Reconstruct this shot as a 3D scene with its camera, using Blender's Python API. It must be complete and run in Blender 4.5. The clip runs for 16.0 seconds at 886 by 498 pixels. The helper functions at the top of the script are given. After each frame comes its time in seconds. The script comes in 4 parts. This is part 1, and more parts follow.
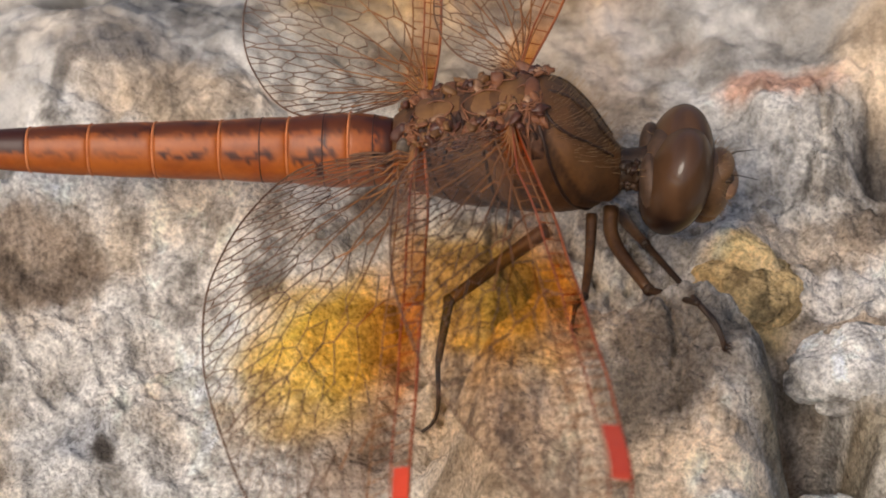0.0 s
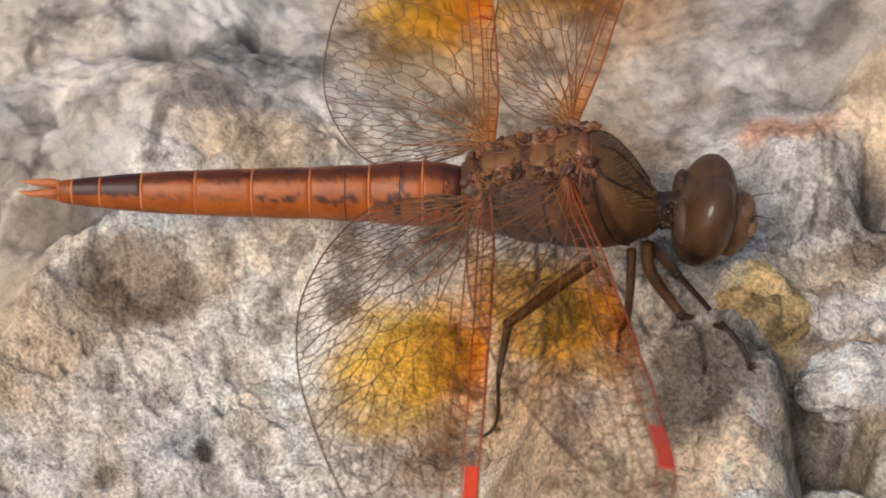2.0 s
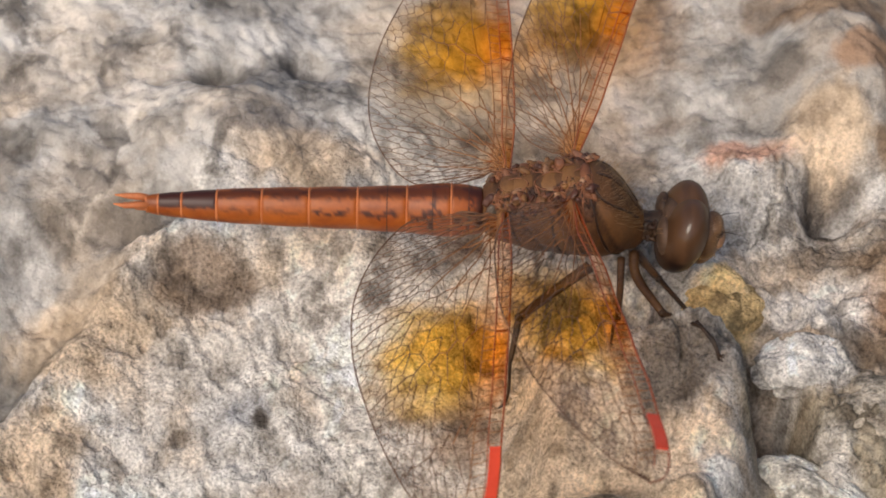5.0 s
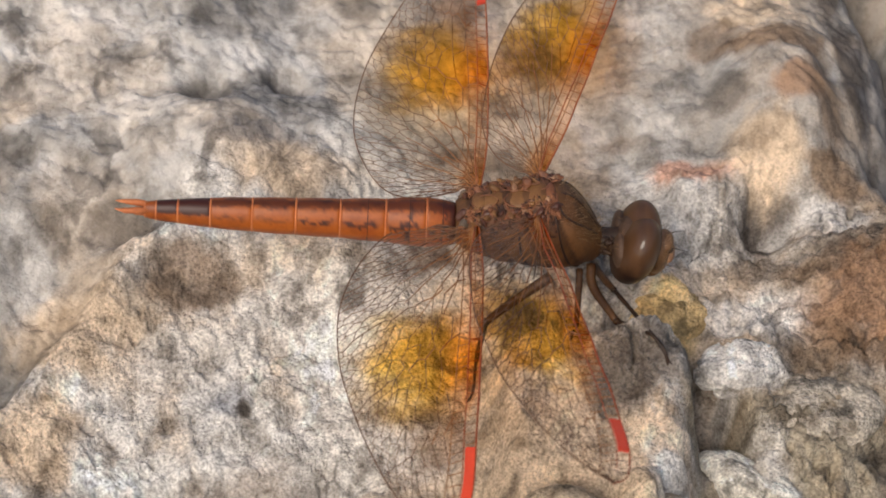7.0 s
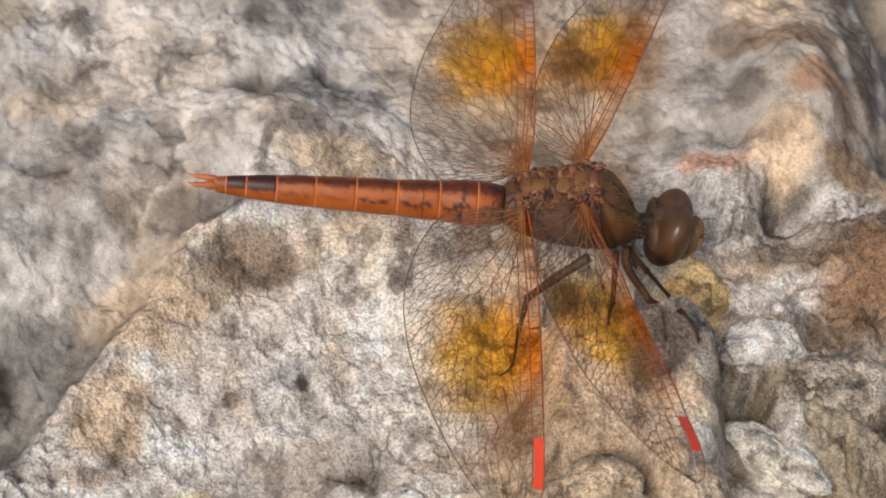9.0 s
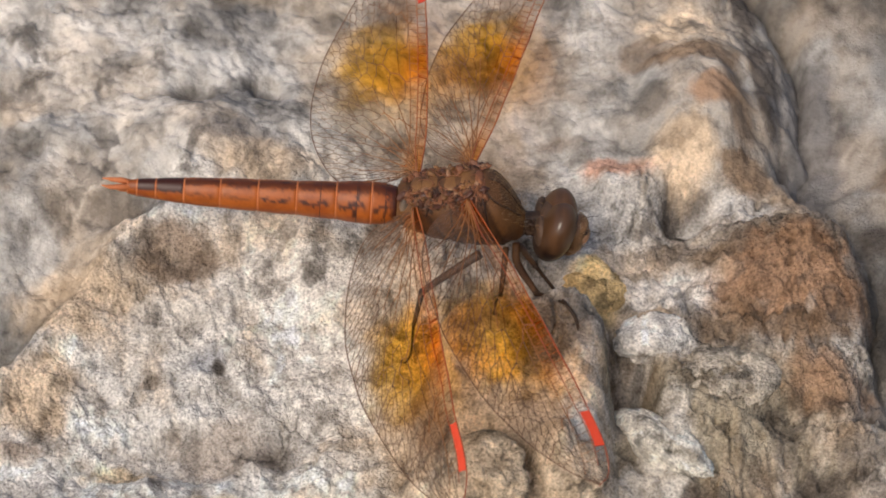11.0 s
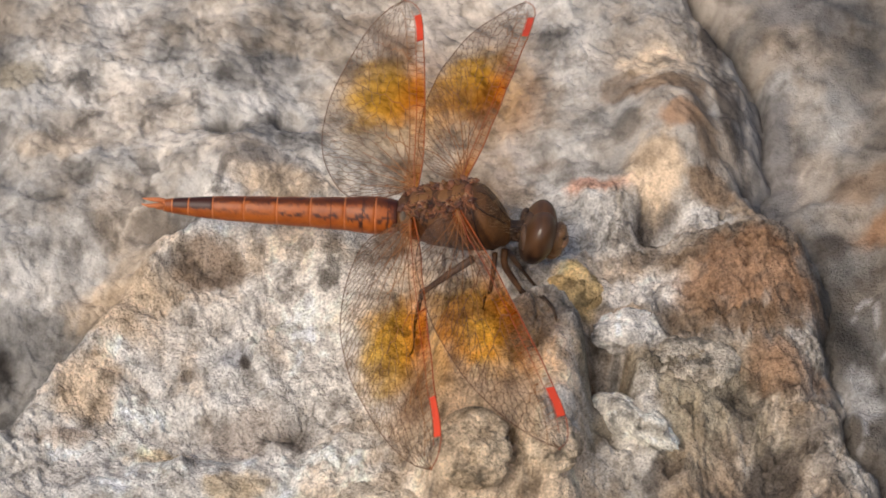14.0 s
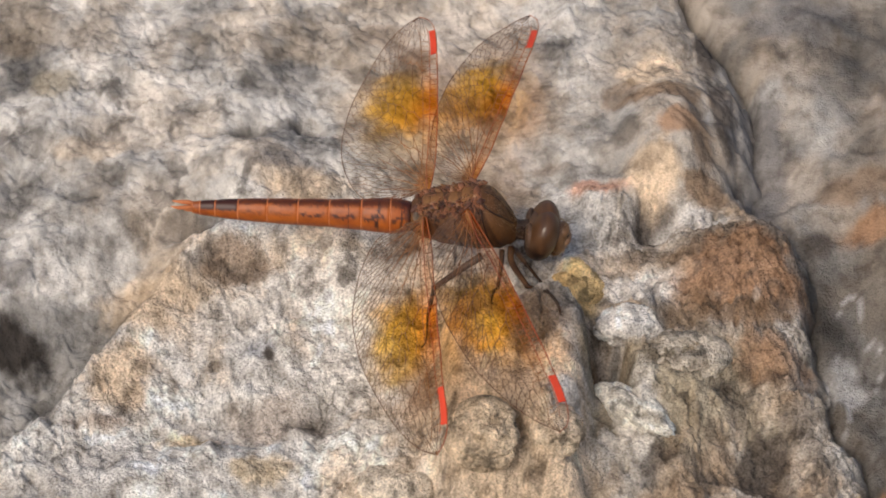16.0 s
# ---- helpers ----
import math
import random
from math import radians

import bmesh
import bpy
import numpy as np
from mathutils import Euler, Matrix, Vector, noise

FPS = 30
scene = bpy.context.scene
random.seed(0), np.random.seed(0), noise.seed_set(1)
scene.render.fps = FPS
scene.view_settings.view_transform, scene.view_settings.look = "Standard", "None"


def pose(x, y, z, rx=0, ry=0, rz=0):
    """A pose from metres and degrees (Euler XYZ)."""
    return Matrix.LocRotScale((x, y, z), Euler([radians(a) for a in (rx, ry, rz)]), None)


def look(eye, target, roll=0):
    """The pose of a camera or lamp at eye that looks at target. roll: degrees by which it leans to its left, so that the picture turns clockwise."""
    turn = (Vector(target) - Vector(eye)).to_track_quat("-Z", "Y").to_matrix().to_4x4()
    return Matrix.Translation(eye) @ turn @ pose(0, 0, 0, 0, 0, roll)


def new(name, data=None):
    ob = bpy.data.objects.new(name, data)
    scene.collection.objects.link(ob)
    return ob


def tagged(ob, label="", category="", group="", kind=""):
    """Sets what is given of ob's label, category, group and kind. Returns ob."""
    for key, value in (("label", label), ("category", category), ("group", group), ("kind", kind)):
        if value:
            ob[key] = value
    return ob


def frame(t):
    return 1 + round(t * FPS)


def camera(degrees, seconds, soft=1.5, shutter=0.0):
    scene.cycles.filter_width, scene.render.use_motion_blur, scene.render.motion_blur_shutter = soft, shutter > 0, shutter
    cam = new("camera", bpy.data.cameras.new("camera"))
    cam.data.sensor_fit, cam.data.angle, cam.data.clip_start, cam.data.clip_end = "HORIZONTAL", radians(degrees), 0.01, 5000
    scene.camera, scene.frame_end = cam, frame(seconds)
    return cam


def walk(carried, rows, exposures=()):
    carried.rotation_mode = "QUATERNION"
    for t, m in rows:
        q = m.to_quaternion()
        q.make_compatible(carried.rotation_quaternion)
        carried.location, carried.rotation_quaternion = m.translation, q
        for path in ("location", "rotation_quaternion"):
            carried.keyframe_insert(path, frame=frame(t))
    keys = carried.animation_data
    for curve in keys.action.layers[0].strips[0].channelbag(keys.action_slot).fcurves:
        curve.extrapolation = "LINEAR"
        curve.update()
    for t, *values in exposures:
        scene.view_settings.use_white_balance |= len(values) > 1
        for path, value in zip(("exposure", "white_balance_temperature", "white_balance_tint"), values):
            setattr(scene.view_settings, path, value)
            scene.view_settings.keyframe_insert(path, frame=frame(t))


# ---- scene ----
cam = camera(22.0, 16.0, 1.85)
PATH = [
    (0, (-0.00092, -0.06541, 0.04783), (-0.00502, 0.01279, -0.01437), -3.42),
    (0.5, (0.00128, -0.06789, 0.04951), (-0.00405, 0.01015, -0.01279), -3.99),
    (1, (-0.00121, -0.06993, 0.05294), (-0.00496, 0.00807, -0.00952), -3.33),
    (1.5, (-0.00396, -0.07150, 0.05681), (-0.00583, 0.00560, -0.00685), -2.54),
    (2, (-0.00512, -0.07347, 0.05850), (-0.00687, 0.00347, -0.00536), -2.36),
    (2.5, (-0.00637, -0.07595, 0.06192), (-0.00685, 0.00040, -0.00265), -1.74),
    (3, (-0.00834, -0.07773, 0.06568), (-0.00756, -0.00215, 0.00020), -0.84),
    (3.5, (-0.01207, -0.07955, 0.06886), (-0.00905, -0.00460, 0.00271), 0.45),
    (3.7, (-0.01081, -0.08168, 0.06840), (-0.00857, -0.00594, 0.00315), -0.24),
    (5.8, (-0.01214, -0.08791, 0.07768), (-0.00859, -0.01394, 0.01048), 1.39),
    (6, (-0.01070, -0.08914, 0.07770), (-0.00759, -0.01482, 0.01086), 1.36),
    (6.5, (-0.01208, -0.09136, 0.07982), (-0.00774, -0.01695, 0.01316), 2.13),
    (7, (-0.01698, -0.09199, 0.08274), (-0.00864, -0.01850, 0.01544), 4.59),
    (7.5, (-0.02392, -0.09124, 0.08601), (-0.01240, -0.01888, 0.01796), 6.51),
    (8, (-0.02134, -0.09484, 0.08691), (-0.01066, -0.02191, 0.01933), 6.10),
    (8.5, (-0.02259, -0.09581, 0.08854), (-0.01223, -0.02342, 0.02034), 6.04),
    (9, (-0.02314, -0.09799, 0.08987), (-0.01286, -0.02566, 0.02158), 5.70),
    (9.5, (-0.02229, -0.09786, 0.09479), (-0.01247, -0.02590, 0.02606), 5.58),
    (10, (-0.01422, -0.10574, 0.09131), (-0.00855, -0.03060, 0.02556), 2.91),
    (10.2, (-0.01281, -0.10660, 0.09090), (-0.00716, -0.03137, 0.02526), 3.10),
    (12.3, (-0.00297, -0.12180, 0.09222), (-0.00298, -0.04310, 0.03053), 0.24),
    (12.5, (-0.00166, -0.12367, 0.09237), (-0.00245, -0.04453, 0.03124), -0.41),
    (13, (-0.00303, -0.12542, 0.09484), (-0.00298, -0.04651, 0.03342), -0.02),
    (13.5, (-0.00203, -0.12816, 0.09537), (-0.00203, -0.04899, 0.03429), 0.07),
    (14, (-0.00293, -0.13065, 0.09882), (-0.00288, -0.05169, 0.03746), 0.05),
    (14.5, (-0.00318, -0.13274, 0.10052), (-0.00318, -0.05394, 0.03896), -0.00),
    (15, (-0.00116, -0.13493, 0.10023), (-0.00184, -0.05581, 0.03907), -0.19),
    (15.5, (-0.00177, -0.13705, 0.10326), (-0.00199, -0.05809, 0.04189), 0.07),
    (16, (-0.00424, -0.13915, 0.10640), (-0.00396, -0.06049, 0.04465), 0.21),
]
walk(cam, [(t, look(eye, target, roll)) for t, eye, target, roll in PATH])


# ---- sky, sun, exposure ----
world = bpy.data.worlds.new("overcast_sky")
scene.world = world
world.use_nodes = True
wn = world.node_tree.nodes
sky = wn.new("ShaderNodeTexSky")
sky.sky_type = "NISHITA"
sky.sun_disc = False
sky.sun_elevation, sky.sun_rotation = radians(42), radians(211)
sky.air_density, sky.dust_density, sky.ozone_density = 1.0, 4.0, 1.0
world.node_tree.links.new(sky.outputs[0], wn["Background"].inputs[0])
wn["Background"].inputs[1].default_value = 0.15
sun = new("sun", bpy.data.lights.new("sun", "SUN"))
sun.data.energy, sun.data.angle, sun.data.color = 1.5, radians(28), (1.0, 0.94, 0.85)
sun.matrix_world = look((-0.38, -0.64, 0.67), (0, 0, 0))
scene.view_settings.exposure = 0.06

MM = 0.001


# ---- small tools ----
def hashed(ix, iy, seed):
    """A repeatable number from 0 to 1 for each lattice cell."""
    h = (ix.astype(np.int64) * 374761393 + iy.astype(np.int64) * 668265263 + seed * 1274126177) & 0x7FFFFFFF
    h = ((h ^ (h >> 13)) * 1274126177) & 0x7FFFFFFF
    return ((h ^ (h >> 16)) & 0xFFFF) / 65535.0


def value_noise(x, y, seed):
    ix, iy = np.floor(x), np.floor(y)
    fx, fy = x - ix, y - iy
    fx, fy = fx * fx * fx * (fx * (6 * fx - 15) + 10), fy * fy * fy * (fy * (6 * fy - 15) + 10)
    a, b = hashed(ix, iy, seed), hashed(ix + 1, iy, seed)
    c, d = hashed(ix, iy + 1, seed), hashed(ix + 1, iy + 1, seed)
    return (a + (b - a) * fx) * (1 - fy) + (c + (d - c) * fx) * fy


def fbm(x, y, size, seed, octaves=5, gain=0.5):
    """Fractal noise from -1 to 1 whose largest waves measure size."""
    total, amp, norm = 0, 1.0, 0.0
    x, y = x / size, y / size
    for k in range(octaves):
        total = total + amp * (value_noise(x, y, seed + 17 * k) * 2 - 1)
        norm += amp
        x, y = 1.6 * x + 1.2 * y + 3.7, -1.2 * x + 1.6 * y + 9.1
        amp *= gain
    return total / norm


def cells(x, y, size, seed):
    """Distance to the nearest and second nearest of scattered points, in units of size."""
    x, y = x / size, y / size
    ix, iy = np.floor(x), np.floor(y)
    near = np.full(np.shape(x), 9.0)
    second = near.copy()
    for dx in (-1, 0, 1):
        for dy in (-1, 0, 1):
            cx, cy = ix + dx, iy + dy
            d = np.hypot(cx + hashed(cx, cy, seed) - x, cy + hashed(cx, cy, seed + 5) - y)
            second = np.minimum(second, np.maximum(near, d))
            near = np.minimum(near, d)
    return near, second


def smooth(a, b, x):
    k = np.clip((x - a) / (b - a), 0, 1)
    return k * k * (3 - 2 * k)


def mesh_of(name, verts, faces, material, smooth_faces=True):
    """A mesh from millimetres."""
    me = bpy.data.meshes.new(name)
    me.from_pydata([tuple(MM * c for c in v) for v in verts], [], faces)
    me.materials.append(material)
    if smooth_faces:
        me.polygons.foreach_set("use_smooth", [True] * len(me.polygons))
    me.update()
    return me


def part(name, me, parent=None, label=""):
    """Links a mesh as one part under a thing or a part."""
    ob = new(name, me)
    ob.parent = parent
    return tagged(ob, label)


def loft(rings, around=28, power=2.0, ends=True):
    """A skin through rings (x, y, z, half width, half height[, squeeze of the top]) along x."""
    verts, faces = [], []
    for ring in rings:
        x, y, z, ry, rz = ring[:5]
        top = ring[5] if len(ring) > 5 else 0.0
        for k in range(around):
            a = 2 * math.pi * k / around
            c, s = math.cos(a), math.sin(a)
            c, s = math.copysign(abs(c) ** (2 / power), c), math.copysign(abs(s) ** (2 / power), s)
            verts.append((x, y + ry * c * (1 - top * max(s, 0)), z + rz * s))
    n = len(rings)
    for i in range(n - 1):
        for k in range(around):
            j = (k + 1) % around
            faces.append((i * around + k, i * around + j, (i + 1) * around + j, (i + 1) * around + k))
    if ends:
        for i, flip in ((0, False), (n - 1, True)):
            x, y, z = rings[i][:3]
            verts.append((x, y, z))
            for k in range(around):
                j = (k + 1) % around
                f = (len(verts) - 1, i * around + j, i * around + k)
                faces.append(f[::-1] if flip else f)
    return verts, faces


def tube(points, radii, sides=8):
    """A skin round a line of points."""
    verts, faces = [], []
    pts = [Vector(p) for p in points]
    for i, p in enumerate(pts):
        way = (pts[min(i + 1, len(pts) - 1)] - pts[max(i - 1, 0)]).normalized()
        one = way.cross(Vector((0.13, 0.31, 0.94))).normalized()
        two = way.cross(one)
        for k in range(sides):
            a = 2 * math.pi * k / sides
            verts.append(tuple(p + radii[i] * (math.cos(a) * one + math.sin(a) * two)))
    for i in range(len(pts) - 1):
        for k in range(sides):
            j = (k + 1) % sides
            faces.append((i * sides + k, i * sides + j, (i + 1) * sides + j, (i + 1) * sides + k))
    for i, flip in ((0, False), (len(pts) - 1, True)):
        f = tuple(i * sides + k for k in range(sides))
        faces.append(f if flip else f[::-1])
    return verts, faces


def ball(c, r, nu=28, nv=18, turn=None):
    """A ball with half axes r round c, turned by an Euler in degrees."""
    verts, faces = [], []
    m = Euler([radians(a) for a in (turn or (0, 0, 0))]).to_matrix()
    for i in range(nv + 1):
        th = math.pi * i / nv
        for k in range(nu):
            ph = 2 * math.pi * k / nu
            v = m @ Vector((r[0] * math.sin(th) * math.cos(ph), r[1] * math.sin(th) * math.sin(ph), r[2] * math.cos(th)))
            verts.append((c[0] + v.x, c[1] + v.y, c[2] + v.z))
    for i in range(nv):
        for k in range(nu):
            j = (k + 1) % nu
            faces.append((i * nu + k, (i + 1) * nu + k, (i + 1) * nu + j, i * nu + j))
    return verts, faces


def lump(c, r, seed, turn):
    """A crumpled knob: a ball pushed in and out by folds."""
    verts, faces = ball((0, 0, 0), r, 16, 11, turn)
    out = []
    for v in verts:
        q = Vector(v) * (1.1 / max(r)) + Vector((seed, 0.7 * seed, 0))
        k = 0.82 + 0.55 * noise.noise(q) - 0.35 * abs(noise.noise(q * 2.1))
        out.append(tuple(Vector(c) + Vector(v) * k))
    return out, faces


def joined(*pieces):
    verts, faces = [], []
    for v, f in pieces:
        n = len(verts)
        verts += list(v)
        faces += [tuple(i + n for i in face) for face in f]
    return verts, faces


# ---- materials ----
def shader(name):
    m = bpy.data.materials.new(name)
    m.use_nodes = True
    return m, m.node_tree.nodes, m.node_tree.links, m.node_tree.nodes["Principled BSDF"]


def rock_material(name, bump, grain):
    """Weathered limestone: the minerals' colour and painted shade lie in the mesh, grain, pores and specks in nodes."""
    m, nodes, links, bsdf = shader(name)
    colour = nodes.new("ShaderNodeAttribute")
    colour.attribute_name = "mineral_and_shade"
    coords = nodes.new("ShaderNodeTexCoord")

    def noise_node(scale, detail, rough):
        n = nodes.new("ShaderNodeTexNoise")
        n.inputs["Scale"].default_value, n.inputs["Detail"].default_value, n.inputs["Roughness"].default_value = scale, detail, rough
        links.new(coords.outputs["Object"], n.inputs["Vector"])
        return n

    def ramp_node(source, a, dark, b, light):
        r = nodes.new("ShaderNodeValToRGB")
        r.color_ramp.elements[0].position, r.color_ramp.elements[0].color = a, (*dark, 1)
        r.color_ramp.elements[1].position, r.color_ramp.elements[1].color = b, (*light, 1)
        links.new(source, r.inputs[0])
        return r

    def times(a, b, amount):
        k = nodes.new("ShaderNodeMixRGB")
        k.blend_type, k.inputs[0].default_value = "MULTIPLY", amount
        links.new(a, k.inputs[1])
        links.new(b, k.inputs[2])
        return k

    fine, mid = noise_node(5200, 6, 0.75), noise_node(620, 8, 0.66)
    pores = nodes.new("ShaderNodeTexVoronoi")
    pores.inputs["Scale"].default_value = 1900
    warp = nodes.new("ShaderNodeMixRGB")
    warp.blend_type, warp.inputs[0].default_value = "ADD", 0.0006
    links.new(coords.outputs["Object"], warp.inputs[1])
    links.new(mid.outputs["Color"], warp.inputs[2])
    links.new(warp.outputs[0], pores.inputs["Vector"])
    g = 1 - grain
    tone_mid = ramp_node(mid.outputs["Fac"], 0.36, (0.40, 0.36, 0.32), 0.54, (1.16, 1.16, 1.16))
    tone_fine = ramp_node(fine.outputs["Fac"], 0.40, (g, 0.96 * g, 0.92 * g), 0.57, (1.28, 1.28, 1.28))
    tone_pore = ramp_node(pores.outputs["Distance"], 0.06, (0.30, 0.26, 0.23), 0.17, (1, 1, 1))
    worn = times(colour.outputs["Color"], tone_mid.outputs[0], 0.5)
    a = times(colour.outputs["Color"], tone_mid.outputs[0], 0.75)
    b = times(a.outputs[0], tone_fine.outputs[0], 0.62)
    c = times(b.outputs[0], tone_pore.outputs[0], 0.6)
    crumbly = nodes.new("ShaderNodeAttribute")
    crumbly.attribute_name = "crumbly"
    keen = nodes.new("ShaderNodeMixRGB")
    links.new(crumbly.outputs["Fac"], keen.inputs[0])
    links.new(worn.outputs[0], keen.inputs[1])
    links.new(c.outputs[0], keen.inputs[2])
    links.new(keen.outputs[0], bsdf.inputs["Base Color"])
    grains = nodes.new("ShaderNodeTexVoronoi")
    grains.feature, grains.inputs["Scale"].default_value = "SMOOTH_F1", 5200
    links.new(warp.outputs[0], grains.inputs["Vector"])
    rise = nodes.new("ShaderNodeMath")
    rise.operation = "MULTIPLY_ADD"
    rise.inputs[1].default_value = -1.1
    links.new(grains.outputs["Distance"], rise.inputs[0])
    links.new(fine.outputs["Fac"], rise.inputs[2])
    add = nodes.new("ShaderNodeMath")
    add.operation = "MULTIPLY_ADD"
    add.inputs[1].default_value = 1.8
    links.new(mid.outputs["Fac"], add.inputs[0])
    links.new(rise.outputs[0], add.inputs[2])
    strength = nodes.new("ShaderNodeMath")
    strength.operation = "MULTIPLY_ADD"
    strength.inputs[1].default_value, strength.inputs[2].default_value = 0.7 * bump, 0.3 * bump
    links.new(crumbly.outputs["Fac"], strength.inputs[0])
    relief = nodes.new("ShaderNodeBump")
    relief.inputs["Distance"].default_value = 0.0007
    links.new(strength.outputs[0], relief.inputs["Strength"])
    links.new(add.outputs[0], relief.inputs["Height"])
    links.new(relief.outputs[0], bsdf.inputs["Normal"])
    bsdf.inputs["Roughness"].default_value = 0.92
    bsdf.inputs["Specular IOR Level"].default_value = 0.2
    return m


def skin(name, colour, dark, scale, rough, coat=0.0, bump=0.15, mark=None, coat_rough=0.25):
    """Insect cuticle: two tones at two scales, fine relief."""
    m, nodes, links, bsdf = shader(name)
    coords = nodes.new("ShaderNodeTexCoord")
    noise_a, noise_b = nodes.new("ShaderNodeTexNoise"), nodes.new("ShaderNodeTexNoise")
    noise_a.inputs["Scale"].default_value, noise_a.inputs["Detail"].default_value = scale, 5
    noise_b.inputs["Scale"].default_value, noise_b.inputs["Detail"].default_value = scale * 6, 3
    mix = nodes.new("ShaderNodeMixRGB")
    mix.inputs[1].default_value, mix.inputs[2].default_value = (*dark, 1), (*colour, 1)
    ramp = nodes.new("ShaderNodeValToRGB")
    ramp.color_ramp.elements[0].position, ramp.color_ramp.elements[1].position = 0.33, 0.6
    avg = nodes.new("ShaderNodeMath")
    avg.operation = "MULTIPLY_ADD"
    avg.inputs[1].default_value = 0.3
    for n in (noise_a, noise_b):
        links.new(coords.outputs["Object"], n.inputs["Vector"])
    links.new(noise_b.outputs["Fac"], avg.inputs[0])
    low = nodes.new("ShaderNodeMath")
    low.operation = "MULTIPLY"
    low.inputs[1].default_value = 0.7
    links.new(noise_a.outputs["Fac"], low.inputs[0])
    links.new(low.outputs[0], avg.inputs[2])
    links.new(avg.outputs[0], ramp.inputs[0])
    links.new(ramp.outputs[0], mix.inputs[0])
    if mark:
        tone, marked = nodes.new("ShaderNodeAttribute"), nodes.new("ShaderNodeMixRGB")
        tone.attribute_name = "tone"
        marked.inputs[1].default_value = (*mark, 1)
        links.new(tone.outputs["Fac"], marked.inputs[0])
        links.new(mix.outputs[0], marked.inputs[2])
        links.new(marked.outputs[0], bsdf.inputs["Base Color"])
    else:
        links.new(mix.outputs[0], bsdf.inputs["Base Color"])
    relief = nodes.new("ShaderNodeBump")
    relief.inputs["Strength"].default_value, relief.inputs["Distance"].default_value = bump, 0.0001
    links.new(avg.outputs[0], relief.inputs["Height"])
    links.new(relief.outputs[0], bsdf.inputs["Normal"])
    bsdf.inputs["Roughness"].default_value = rough
    bsdf.inputs["Specular IOR Level"].default_value = 0.3
    bsdf.inputs["Coat Weight"].default_value = coat
    bsdf.inputs["Coat Roughness"].default_value = coat_rough
    return m


def membrane_material():
    """Clear wing skin; the pigment attribute says where it is stained amber and smoky."""
    m, nodes, links, bsdf = shader("wing_membrane")
    nodes.remove(bsdf)
    out = nodes["Material Output"]
    stain = nodes.new("ShaderNodeAttribute")
    stain.attribute_name = "pigment"
    clear = nodes.new("ShaderNodeBsdfTransparent")
    links.new(stain.outputs["Color"], clear.inputs[0])
    body = nodes.new("ShaderNodeBsdfTranslucent")
    front = nodes.new("ShaderNodeBsdfDiffuse")
    links.new(stain.outputs["Color"], body.inputs[0])
    links.new(stain.outputs["Color"], front.inputs[0])
    both, skin_mix, shine = nodes.new("ShaderNodeMixShader"), nodes.new("ShaderNodeMixShader"), nodes.new("ShaderNodeMixShader")
    both.inputs[0].default_value = 0.5
    links.new(body.outputs[0], both.inputs[1])
    links.new(front.outputs[0], both.inputs[2])
    amount = nodes.new("ShaderNodeMath")
    amount.operation = "MULTIPLY_ADD"
    amount.inputs[1].default_value, amount.inputs[2].default_value = 0.34, 0.03
    dense = nodes.new("ShaderNodeAttribute")
    dense.attribute_name = "density"
    links.new(dense.outputs["Fac"], amount.inputs[0])
    links.new(amount.outputs[0], skin_mix.inputs[0])
    links.new(clear.outputs[0], skin_mix.inputs[1])
    links.new(both.outputs[0], skin_mix.inputs[2])
    gloss = nodes.new("ShaderNodeBsdfGlossy")
    gloss.inputs["Roughness"].default_value = 0.2
    shine.inputs[0].default_value = 0.008
    links.new(skin_mix.outputs[0], shine.inputs[1])
    links.new(gloss.outputs[0], shine.inputs[2])
    links.new(shine.outputs[0], out.inputs[0])
    return m


ROCK = rock_material("weathered_limestone", 0.62, 0.55)
ROCK_FAR = rock_material("smooth_limestone", 1.0, 0.5)
ABDOMEN = skin("abdomen_orange", (0.31, 0.076, 0.008), (0.21, 0.042, 0.005), 700, 0.45, 0.06, 0.08, (0.04, 0.009, 0.004))
BAND = skin("segment_seam_brown", (0.040, 0.012, 0.006), (0.022, 0.007, 0.004), 900, 0.5)
PALE = skin("pale_joint", (0.50, 0.17, 0.06), (0.36, 0.10, 0.03), 900, 0.5)
THORAX = skin("thorax_olive_brown", (0.135, 0.057, 0.017), (0.060, 0.023, 0.008), 750, 0.55, 0.05, 0.7, (0.022, 0.009, 0.004))
PLATE = skin("plate_tan_brown", (0.18, 0.082, 0.026), (0.10, 0.042, 0.015), 900, 0.5, 0.05, 0.5)
THORAX_DARK = skin("thorax_seam_brown", (0.035, 0.014, 0.007), (0.015, 0.007, 0.004), 900, 0.5, 0.1)
SCLERITE = skin("wing_hinge_reddish", (0.20, 0.075, 0.03), (0.09, 0.030, 0.014), 900, 0.55, 0.05, 0.5)
KNOB = skin("wing_hinge_dark_red", (0.085, 0.028, 0.014), (0.035, 0.012, 0.007), 900, 0.45, 0.15, 0.4)
PALE_HINGE = skin("wing_hinge_cream", (0.27, 0.14, 0.07), (0.15, 0.07, 0.035), 900, 0.45, 0.2, 0.3)
GREY_PATCH = skin("grey_membrane", (0.17, 0.125, 0.09), (0.06, 0.042, 0.03), 1500, 0.6)
EYE = skin("eye_brown", (0.078, 0.036, 0.016), (0.058, 0.026, 0.011), 260, 0.55, 0.5, 0.02, (0.012, 0.005, 0.003), 0.03)
EYE.node_tree.nodes["Principled BSDF"].inputs["Specular IOR Level"].default_value = 0.12
FACE = skin("face_straw", (0.16, 0.080, 0.034), (0.07, 0.032, 0.014), 900, 0.42, 0.2)
